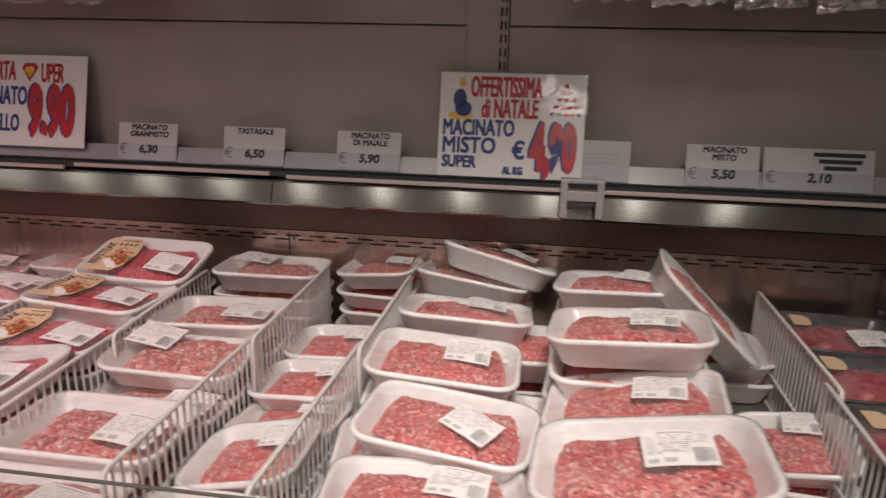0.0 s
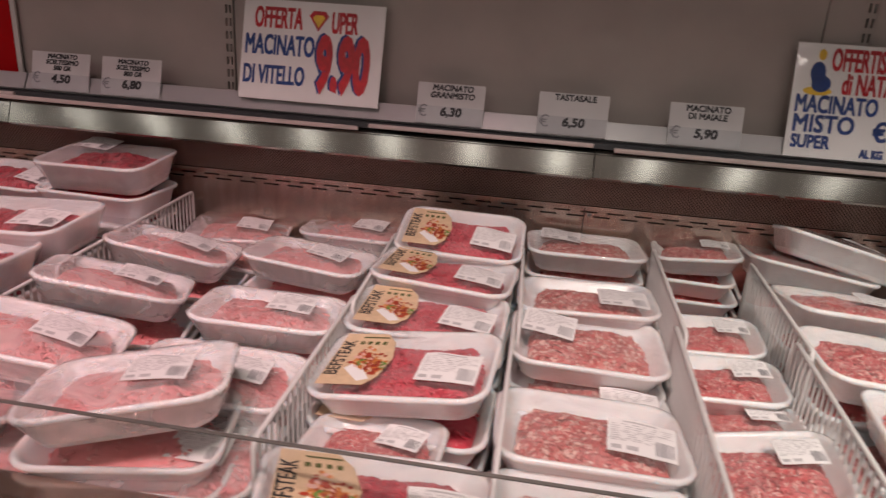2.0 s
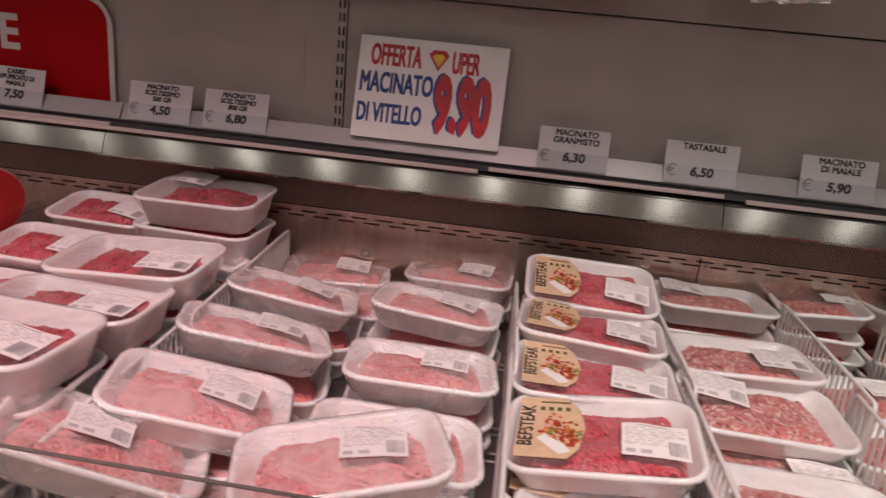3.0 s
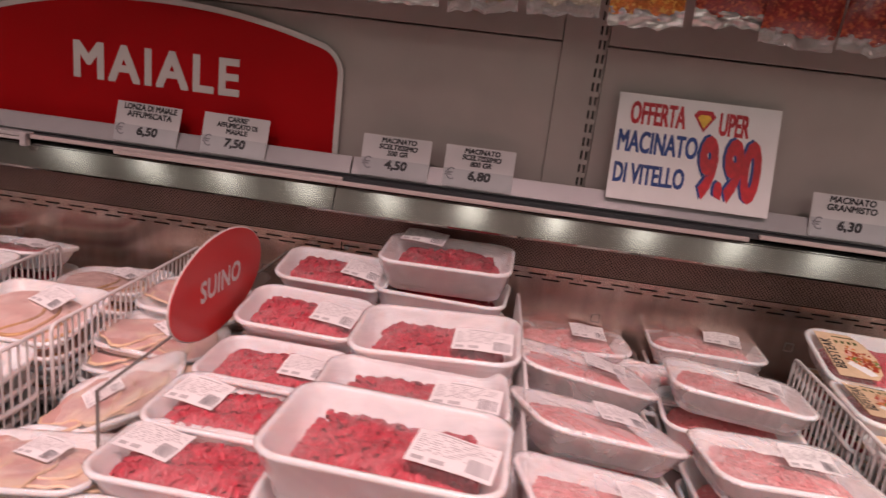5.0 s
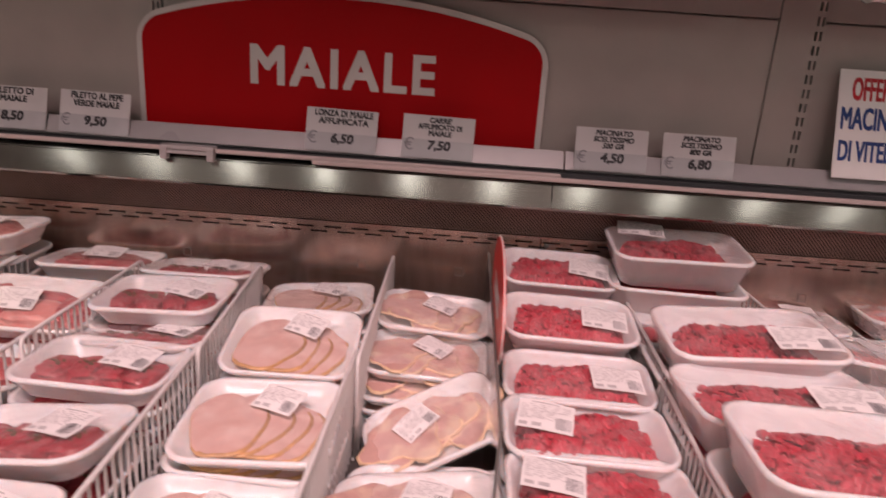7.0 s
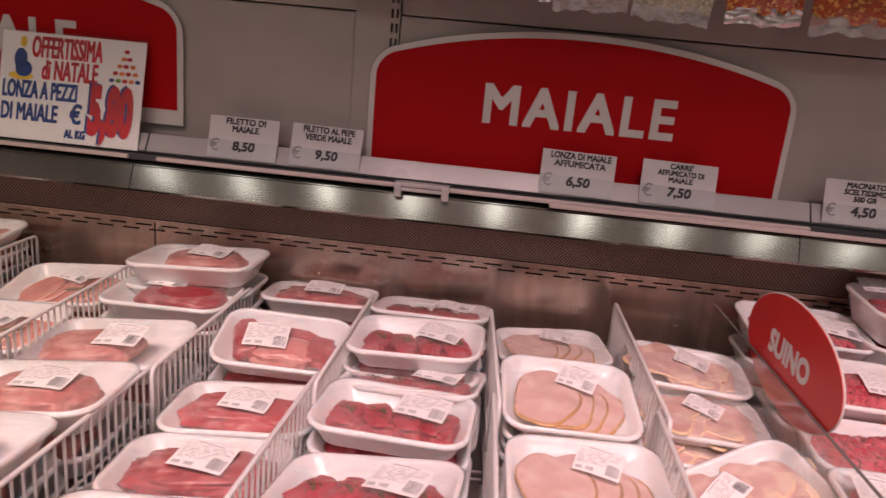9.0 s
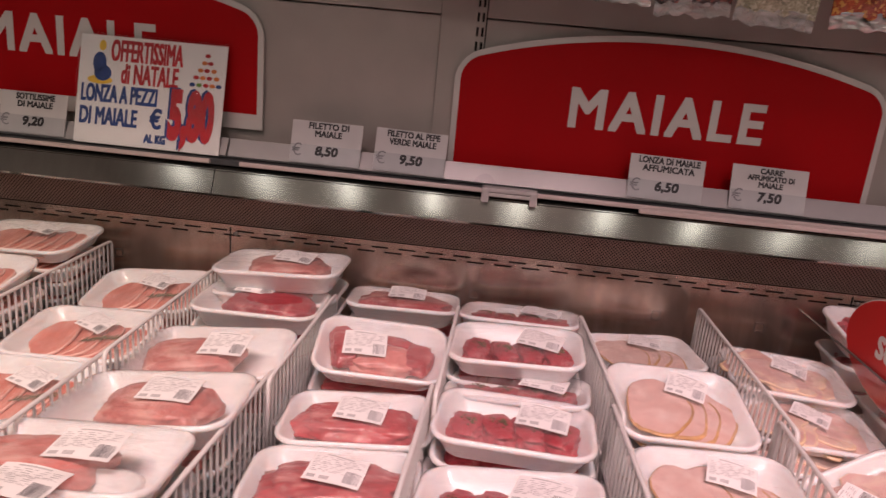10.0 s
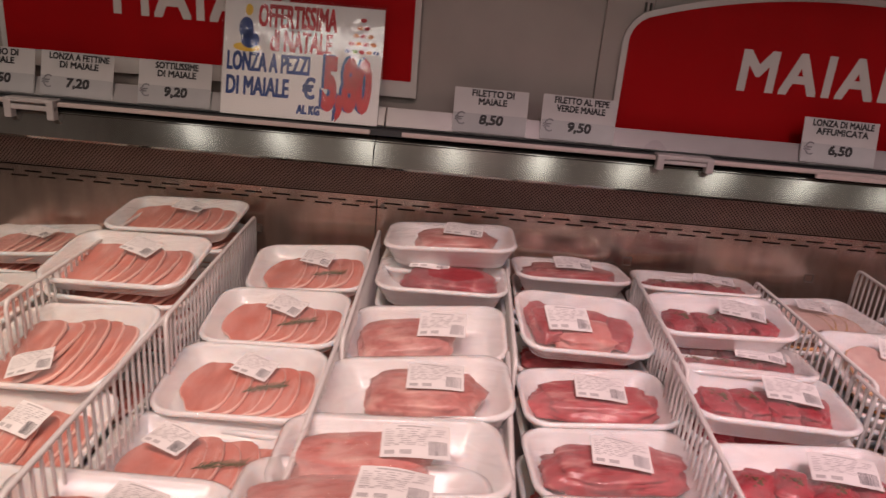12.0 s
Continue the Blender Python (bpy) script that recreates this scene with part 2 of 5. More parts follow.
M_VEAL = material("ground_veal_pink", (0.72, 0.25, 0.255), rough=0.38, vary=0.20, scale=150, bump=0.6, bump_scale=450, island=0.3, second=FAT, second_scale=200, second_at=(0.60, 0.72), fat_share=0.2, fat=(0.78, 0.42, 0.40), sss=0.15)
M_PORK_MINCE = material("ground_pork_pale", (0.58, 0.155, 0.145), rough=0.36, vary=0.28, scale=140, bump=0.6, bump_scale=420, island=0.5, second=(0.80, 0.55, 0.48), second_scale=120, second_at=(0.55, 0.66), fat_share=0.26, fat=(0.78, 0.50, 0.44), sss=0.1)
M_LOIN = material("pork_slice_pink", (0.60, 0.20, 0.155), rough=0.35, vary=0.24, scale=90, bump=0.4, bump_scale=220, random_tint=0.5, stretch=(1, 0.3, 1), second=(0.70, 0.34, 0.28), second_scale=60, second_at=(0.54, 0.75), sss=0.12)
M_LOIN_FAT = material("pork_fat_edge", (0.76, 0.47, 0.40), rough=0.4, vary=0.08, scale=80, sss=0.1)
M_HAM = material("smoked_loin_beige", (0.64, 0.43, 0.385), rough=0.32, vary=0.10, scale=60, bump=0.3, bump_scale=60, random_tint=0.3, second=(0.74, 0.57, 0.52), second_scale=28, second_at=(0.5, 0.7), sss=0.12)
M_HAM_EDGE = material("smoked_rind", (0.50, 0.29, 0.12), rough=0.4, vary=0.35, scale=90)
M_FILLET = material("fillet_red", (0.40, 0.068, 0.076), rough=0.28, vary=0.45, scale=160, bump=1.0, bump_scale=75, random_tint=0.3, second=(0.62, 0.28, 0.26), second_scale=60, second_at=(0.52, 0.74), stretch=(0.55, 1.3, 1.2), sss=0.08)
M_COPPA = material("marbled_pork", (0.56, 0.20, 0.18), rough=0.30, vary=0.35, scale=160, bump=1.0, bump_scale=75, random_tint=0.3, second=(0.71, 0.43, 0.38), second_scale=38, second_at=(0.46, 0.72), stretch=(0.6, 1.2, 1.2), sss=0.1)
M_DARK_MEAT = material("pepper_fillet_red", (0.37, 0.036, 0.052), rough=0.31, vary=0.4, scale=140, bump=0.6, bump_scale=180, random_tint=0.3, second=(0.60, 0.22, 0.22), second_scale=40, second_at=(0.58, 0.72), sss=0.08)
M_CARRE = material("smoked_chop", (0.62, 0.39, 0.345), rough=0.32, vary=0.18, scale=60, bump=0.5, bump_scale=60, random_tint=0.4, second=(0.75, 0.59, 0.46), second_scale=26, second_at=(0.52, 0.66), sss=0.1)
M_CARRE_FAT = material("smoked_chop_fat", (0.78, 0.58, 0.38), rough=0.38, vary=0.15, scale=90)
M_HERB = material("green_herb", (0.09, 0.11, 0.03), rough=0.6, vary=0.3, scale=200)
M_PEPPER = material("green_pepper_crumbs", (0.12, 0.085, 0.03), rough=0.6, vary=0.5, scale=200)

# ---- mesh helpers ----


def part(name, bm, mats, parent=None, label=""):
    me = bm if isinstance(bm, bpy.types.Mesh) else bpy.data.meshes.new(name)
    if not isinstance(bm, bpy.types.Mesh):
        bm.to_mesh(me)
        bm.free()
        for mat in mats if isinstance(mats, (list, tuple)) else [mats]:
            me.materials.append(mat)
    ob = new(name, me)
    if parent is not None:
        ob.parent = parent
    if label:
        ob["label"] = label
    return ob


def box(bm, x0, x1, y0, y1, z0, z1, bevel=0.0, mat=0):
    made = bmesh.ops.create_cube(bm, size=1, matrix=Matrix.Translation(((x0 + x1) / 2, (y0 + y1) / 2, (z0 + z1) / 2)) @ Matrix.Diagonal((x1 - x0, y1 - y0, z1 - z0, 1)))
    faces = {fc for v in made["verts"] for fc in v.link_faces}
    for fc in faces:
        fc.material_index = mat
    if bevel:
        edges = {e for v in made["verts"] for e in v.link_edges}
        bmesh.ops.bevel(bm, geom=list(edges), offset=bevel, segments=2, affect="EDGES", profile=0.5)


def boxes(*rows, bevel=0.0):
    bm = bmesh.new()
    for r in rows:
        box(bm, *r, bevel=bevel)
    return bm


def smooth(me_or_bm):
    for p in me_or_bm.faces:
        p.smooth = True


def tube(bm, points, radius, sides=5, mat=0, cap=True):
    """A round wire through the points."""
    rings = []
    pts = [Vector(p) for p in points]
    for i, p in enumerate(pts):
        way = (pts[min(i + 1, len(pts) - 1)] - pts[max(i - 1, 0)]).normalized()
        side = way.orthogonal().normalized() if i == 0 else (rings_side - way * rings_side.dot(way)).normalized()
        rings_side = side
        up = way.cross(side)
        rings.append([bm.verts.new(p + radius * (math.cos(2 * math.pi * k / sides) * side + math.sin(2 * math.pi * k / sides) * up)) for k in range(sides)])
    for a, b in zip(rings, rings[1:]):
        for k in range(sides):
            fc = bm.faces.new((a[k], a[(k + 1) % sides], b[(k + 1) % sides], b[k]))
            fc.smooth, fc.material_index = True, mat
    if cap:
        for ring in (rings[0][::-1], rings[-1]):
            fc = bm.faces.new(ring)
            fc.material_index = mat


def rounded(w, d, r, z, steps=5):
    """A ring of points on a rounded rectangle."""
    pts = []
    for cx, cy, a0 in ((w / 2 - r, d / 2 - r, 0), (-w / 2 + r, d / 2 - r, 90), (-w / 2 + r, -d / 2 + r, 180), (w / 2 - r, -d / 2 + r, 270)):
        for k in range(steps + 1):
            a = radians(a0 + 90 * k / steps)
            pts.append((cx + r * math.cos(a), cy + r * math.sin(a), z))
    return pts


def loft(bm, rings, close_first=True, close_last=True, mat=0, flip=False):
    vs = [[bm.verts.new(p) for p in ring] for ring in rings]
    n = len(vs[0])
    made = []
    for a, b in zip(vs, vs[1:]):
        for k in range(n):
            made.append(bm.faces.new((a[k], a[(k + 1) % n], b[(k + 1) % n], b[k])))
    if close_first:
        made.append(bm.faces.new(vs[0][::-1]))
    if close_last:
        made.append(bm.faces.new(vs[-1]))
    for fc in made:
        fc.smooth, fc.material_index = True, mat
    return vs


TEXTS = {}


def text_mesh(body, size, mat, bold=0.0, squeeze=1.0, shear=0.0, align="CENTER", spacing=1.0, swell=0.0):
    """The body as a flat mesh of letters, in its x-y plane."""
    key = (body, size, mat.name, bold, squeeze, shear, align, spacing, swell)
    if key not in TEXTS:
        cu = bpy.data.curves.new("lettering", "FONT")
        cu.body, cu.size, cu.shear, cu.align_x, cu.align_y = body, size, shear, align, "CENTER"
        cu.resolution_u, cu.space_character, cu.offset = 3, spacing, swell
        cu.space_line = 0.9
        tmp = bpy.data.objects.new("lettering", cu)
        me = bpy.data.meshes.new_from_object(tmp)
        bpy.data.objects.remove(tmp)
        flat = [(v.co.x * squeeze, v.co.y) for v in me.vertices]
        polys = [tuple(p.vertices) for p in me.polygons]
        shifts = [(0, 0)] + ([(bold * i, bold * j) for i in (-1, 0, 1) for j in (-1, 0, 1) if i or j] if bold else [])
        verts, faces = [], []
        for k, (sx, sy) in enumerate(shifts):
            faces += [tuple(i + len(verts) for i in p) for p in polys]
            verts += [(x + sx, y + sy, -0.00004 * k) for x, y in flat]
        me = bpy.data.meshes.new("lettering")
        me.from_pydata(verts, [], faces)
        me.materials.clear()
        me.materials.append(mat)
        TEXTS[key] = me
    return TEXTS[key]


def lettering(name, body, size, mat, parent, m, **kw):
    ob = new(name, text_mesh(body, size, mat, **kw))
    ob.parent = parent
    ob.matrix_basis = m
    return ob


def thing(name, m, label, category, group="", kind=""):
    ob = new(name)
    ob.empty_display_size = 0.02
    ob.matrix_basis = m
    return tagged(ob, label, category, group, kind)


def structure(name, bm, mats, label, category="structure"):
    return tagged(part(name, bm, mats), label, category, kind="structure")


# ---- the room ----
X0, X1 = -5.6, 2.2
BACK = 1.50
structure("floor", boxes((X0, X1, -3.2, 1.9, -0.1, 0.0)), M_FLOOR, "grey tiled shop floor in front of the counter", "floor")
structure("ceiling", boxes((X0, X1, -3.2, 1.9, 3.2, 3.3)), M_CEIL, "white shop ceiling above the counter", "ceiling")
structure("wall_south", boxes((X0, X1, -3.3, -3.2, 0, 3.2)), M_WALL, "plain beige wall across the aisle", "wall")
structure("wall_west", boxes((X0 - 0.1, X0, -3.2, 1.9, 0, 3.2)), M_WALL, "plain beige wall at the aisle's end", "wall")
structure("wall_east", boxes((X1, X1 + 0.1, -3.2, 1.9, 0, 3.2)), M_WALL, "plain beige wall at the aisle's end", "wall")
structure("wall_north", boxes((X0, X1, 1.62, 1.9, 0, 3.2)), M_WALL, "plain wall behind the shelving", "wall")

# shelving back panels above the counter: two courses with a fine joint, between slotted uprights
UPRIGHTS = (-5.229, -3.946, -2.663, -1.381, -0.095, 1.19)
back = thing("shelving_back", pose(0, BACK, 0), "grey-beige metal shelving back panels with slotted uprights", "shelving")
edges_x = [X0, *UPRIGHTS, X1]
for a, b in zip(edges_x, edges_x[1:]):
    left = a + 0.012 if a > X0 else a
    right = b - 0.0766 if b < X1 else b
    for z0, z1 in ((1.10, 1.4665), (1.4695, 1.86), (1.863, 2.4)):
        bm = boxes((left, right, 0, 0.02, z0, z1), bevel=0.0015)
        part("panel", bm, M_PANEL, back)
for ux in UPRIGHTS:
    bm = bmesh.new()
    z0, z1 = 1.10, 2.4
    for xa, xb in ((ux - 0.076, ux - 0.007), (ux - 0.0025, ux + 0.0025), (ux + 0.007, ux + 0.010)):
        box(bm, xa, xb, -0.005, 0.012, z0, z1)
    z = z0
    while z < z1:
        for xa, xb in ((ux - 0.007, ux - 0.0025), (ux + 0.0025, ux + 0.007)):
            box(bm, xa, xb, -0.005, 0.010, z, z + 0.010)
        z += 0.027
    # black backing strip stands for the shade inside the slots
    box(bm, ux - 0.012, ux + 0.012, 0.013, 0.02, z0, z1, mat=1)
    part("upright", bm, [M_PANEL, M_BLACK], back, "slotted metal upright")

# upper shelf, out of view: carries the hanging packets and blocks spot light from the wall
shelf = thing("upper_shelf", pose(0, 0, 1.78), "unseen grey metal shelf above the counter with hanging rail", "shelf")
part("shelf_board", boxes((X0, X1, 1.08, BACK - 0.006, 0, 0.03), bevel=0.003), M_PANEL, shelf)
part("hanging_rail", boxes((X0, X1, 1.34, 1.352, -0.03, -0.002)), M_STEEL, shelf)

# ---- the refrigerated counter ----
case = thing("refrigerated_counter", pose(0, 0, 0), "long open refrigerated meat counter of brushed steel", "display counter")
part("pan", boxes((X0, X1, 0.546, 1.489, 0.755, 0.785)), M_STEEL_DARK, case, "dark steel deck pan")
part("front_panel", boxes((X0, X1, 0.47, 0.545, 0.0, 0.86), bevel=0.01), M_CASE, case, "white counter front")
part("bumper", boxes((X0, X1, 0.44, 0.468, 0.42, 0.50), bevel=0.01), M_RUBBER, case)
part("plinth", boxes((X0, X1, 0.60, 1.49, 0.0, 0.75)), M_CASE, case)
bm = boxes((X0, X1, 0.505, 0.575, 0.862, 0.885), bevel=0.006)
part("front_rail", bm, M_STEEL, case, "steel rail that holds the glass")
for gx, width, gtop in ((-5.59, 1.84, 0.915), (-3.74, 1.84, 0.915), (-1.89, 1.84, 1.0), (-0.04, 1.84, 1.0)):
    pane = part("glass_pane", boxes((gx, gx + width, 0.534, 0.538, 0.886, gtop)), M_GLASS, case, "low clear front glass")
    pane.visible_shadow = False
    part("glass_edge", boxes((gx, gx + width, 0.5338, 0.5382, gtop + 0.0004, gtop + 0.0020)), M_GLASS_EDGE, pane)

# rear wall of the well: plain steel, two rows of air slots, perforated band, bright canted band
bm = bmesh.new()
box(bm, X0, X1, 1.49, 1.499, 0.786, 0.982)
PITCH, SLOT = 0.058, 0.036
for row, (z0, z1) in enumerate(((0.982, 0.9855), (0.992, 0.9955))):
    x = X0 + row * PITCH / 2
    box(bm, X0, x + 0.001, 1.49, 1.499, z0, z1)
    while x < X1 - PITCH:
        box(bm, x + SLOT, x + PITCH, 1.49, 1.499, z0, z1)
        x += PITCH
box(bm, X0, X1, 1.49, 1.499, 0.9855, 0.992)
box(bm, X0, X1, 1.49, 1.499, 0.9955, 1.006)
part("rear_plate", bm, M_STEEL, case, "brushed steel plate with rows of air slots")
# black sheet as the shade in the hollow behind the slots
part("slot_shade_sheet", boxes((X0, X1, 1.4995, 1.4998, 0.80, 1.09)), M_BLACK, case)
part("joint_lip", boxes((X0, X1, 1.484, 1.4895, 1.003, 1.008)), M_STEEL, case)
bm = bmesh.new()
vs = [bm.verts.new(p) for p in ((X0, 1.488, 1.009), (X1, 1.488, 1.009), (X1, 1.474, 1.0835), (X0, 1.474, 1.0835))]
bm.faces.new(vs)
bmesh.ops.solidify(bm, geom=bm.faces[:], thickness=0.003)
part("air_grille", bm, M_PERF, case, "fine perforated steel air grille")
prev = X0
for joint in (-4.43, -3.15, -1.863, -0.575, 0.72, X1):
    bm = bmesh.new()
    prof = [(1.472, 1.0845), (1.396, 1.087), (1.390, 1.0925), (1.4076, 1.135), (1.414, 1.139), (1.47, 1.142)]
    prof += [(y + 0.003, z + 0.003) for y, z in prof[::-1]]
    loft(bm, [[(prev + 0.001, y, z) for y, z in prof], [(joint - 0.001, y, z) for y, z in prof]])
    for fc in bm.faces:
        fc.smooth = False
    part("canopy_band", bm, M_STEEL_BAND, case, "bright brushed steel band")
    prev = joint
for sx in (-3.15, -1.863, -0.575, 0.72, -4.43):
    for dz in (0.988, 0.90):
        bm = bmesh.new()
        bmesh.ops.create_uvsphere(bm, u_segments=10, v_segments=6, radius=0.005, matrix=Matrix.Translation((sx + 0.012, 1.4885, dz)) @ Matrix.Diagonal((1, 0.4, 1, 1)))
        part("screw", bm, M_STEEL_DARK, case)
    part("plate_joint", boxes((sx - 0.001, sx + 0.001, 1.4885, 1.4899, 0.79, 1.005)), M_BLACK, case)
for sx in (-3.40, -2.62, -2.24, -2.03, -1.30, -0.9, 0.2):
    bm = bmesh.new()
    for r in ((sx - 0.009, sx + 0.009, 0.906, 0.9075), (sx - 0.009, sx + 0.009, 0.923, 0.9245), (sx - 0.009, sx - 0.0075, 0.907, 0.924), (sx + 0.0075, sx + 0.009, 0.907, 0.924)):
        box(bm, r[0], r[1], 1.4885, 1.4899, r[2], r[3])
    part("knockout_outline", bm, M_STEEL_DARK, case)

# ticket strips, dark rail and pale lamp covers above the band
rail = thing("ticket_rail", pose(0, 0, 0), "grey plastic ticket rail along the counter's back", "ticket rail")
part("rail_core", boxes((X0, X1, 1.412, 1.494, 1.147, 1.158)), M_RUBBER, rail, "dark rail under the ticket strip")
prev = X0
for joint in (-4.45, -3.135, -1.842, -0.56, 0.70, X1):
    bm = bmesh.new()
    prof = [(1.432, 1.160), (1.428, 1.164), (1.446, 1.196), (1.450, 1.196), (1.452, 1.160)]
    loft(bm, [[(prev + 0.002, y, z) for y, z in prof], [(joint - 0.002, y, z) for y, z in prof]])
    for fc in bm.faces:
        fc.smooth = False
    part("ticket_strip", bm, M_STRIP, rail)
    prev = joint
for a, b, y, z in ((-4.4, -3.16, 1.405, 1.149), (-3.10, -1.85, 1.402, 1.150), (-2.33, -1.06, 1.392, 1.144), (-1.04, -0.58, 1.40, 1.150), (-0.54, 0.68, 1.392, 1.146), (0.72, 1.9, 1.40, 1.150)):
    part("lamp_cover", boxes((a, b, y, y + 0.009, z - 0.0005, z + 0.008), bevel=0.002), M_LAMP_BAR, rail, "slim pale lamp cover")


def bracket(x, z, w, h, mat, y=1.385):
    ob = thing("rail_clip", pose(x, y, z), "small pale clip hooked over the rail", "clip", "rail clips")
    for dx in (-w / 2, w / 2 - 0.014):
        part("prong", boxes((dx, dx + 0.014, 0, 0.018, -h, 0), bevel=0.002), mat, ob)
    part("bridge", boxes((-w / 2, w / 2, 0.002, 0.012, -h * 0.55, -h * 0.28), bevel=0.002), mat, ob)
    part("top_bar", boxes((-w / 2, w / 2, 0.002, 0.03, -0.006, 0.002), bevel=0.002), mat, ob)


bracket(0.082, 1.178, 0.085, 0.075, M_STRIP, 1.352)
bracket(-2.572, 1.160, 0.105, 0.026, M_CLIP, 1.388)
bracket(-3.80, 1.160, 0.095, 0.036, M_CLIP, 1.388)

# ---- price cards and signs ----


def card(x, lines, price, slant=0.0, wide=0.14, lean=-14, tilt=0.0, group="price cards"):
    ob = thing("price_card", pose(x, 1.4275, 1.166, lean, tilt, 0), "white price card with black print in the ticket rail", "price card", group)
    part("sheet", boxes((-wide / 2, wide / 2, 0, 0.0012, 0, 0.083)), M_PAPER, ob)
    part("sleeve", boxes((-wide / 2 + 0.001, wide / 2 - 0.001, -0.0016, -0.0004, 0, 0.036)), M_PAPER_LOW, ob, "grey clear price sleeve")
    up = pose(0, 0, 0, 90)
    size = 0.0165 if len(lines) < 3 else 0.0138
    for k, line in enumerate(lines):
        z = 0.0735 - k * size * 0.92
        lettering("print", line, size, M_INK, ob, Matrix.Translation((0.003, -0.0008, z)) @ up, bold=0.0006, shear=slant, squeeze=0.98 if len(line) < 12 else 0.84)
    if price:
        lettering("price", price, 0.024, M_INK, ob, Matrix.Translation((0.002, -0.0024, 0.0245)) @ up, bold=0.0010, shear=0.12, squeeze=1.08)
        lettering("euro_sign", "€", 0.033, M_EURO, ob, Matrix.Translation((-wide / 2 + 0.014, -0.0024, 0.0235)) @ up, squeeze=1.0)
    return ob


card(-3.88, ("ATINO DI", "MAIALE"), "6,50")
card(-3.729, ("LONZA A FETTINE", "DI MAIALE"), "7,20", tilt=1)
card(-3.54, ("SOTTILISSIME", "DI MAIALE"), "9,20")
card(-2.938, ("FILETTO DI", "MAIALE"), "8,50")
card(-2.772, ("FILETTO AL PEPE", "VERDE MAIALE"), "9,50", tilt=1)
card(-2.282, ("LONZA DI MAIALE", "AFFUMICATA"), "6,50", tilt=1)
card(-2.092, ("CARRE'", "AFFUMICATO DI", "MAIALE"), "7,50", tilt=1)
card(-1.754, ("MACINATO", "SCELTISSIMO", "500 GR"), "4,50", 0.2)
card(-1.585, ("MACINATO", "SCELTISSIMO", "800 GR"), "6,80", 0.2)
card(-0.877, ("MACINATO", "GRANMISTO"), "6,30", 0.15)
card(-0.627, ("TASTASALE",), "6,50")
card(-0.369, ("MACINATO", "DI MAIALE"), "5,90")
card(0.357, ("MACINATO", "MISTO"), "5,50", 0.1)
wide_card = card(0.538, (), "2,10", wide=0.205)
bm = bmesh.new()
for k, (a, b) in enumerate(((-0.01, 0.085), (0.0, 0.08), (0.01, 0.07))):
    box(bm, a, b, -0.0009, -0.0004, 0.068 - 0.013 * k, 0.076 - 0.013 * k)
part("print_block", bm, M_INK, wide_card)
info = card(0.122, (), "", wide=0.11)
bm = bmesh.new()
for k in range(5):
    box(bm, -0.04, 0.03 + 0.004 * (k % 2), -0.0009, -0.0004, 0.022 + k * 0.008, 0.0245 + k * 0.008)
part("print_block", bm, M_GREY_INK, info)


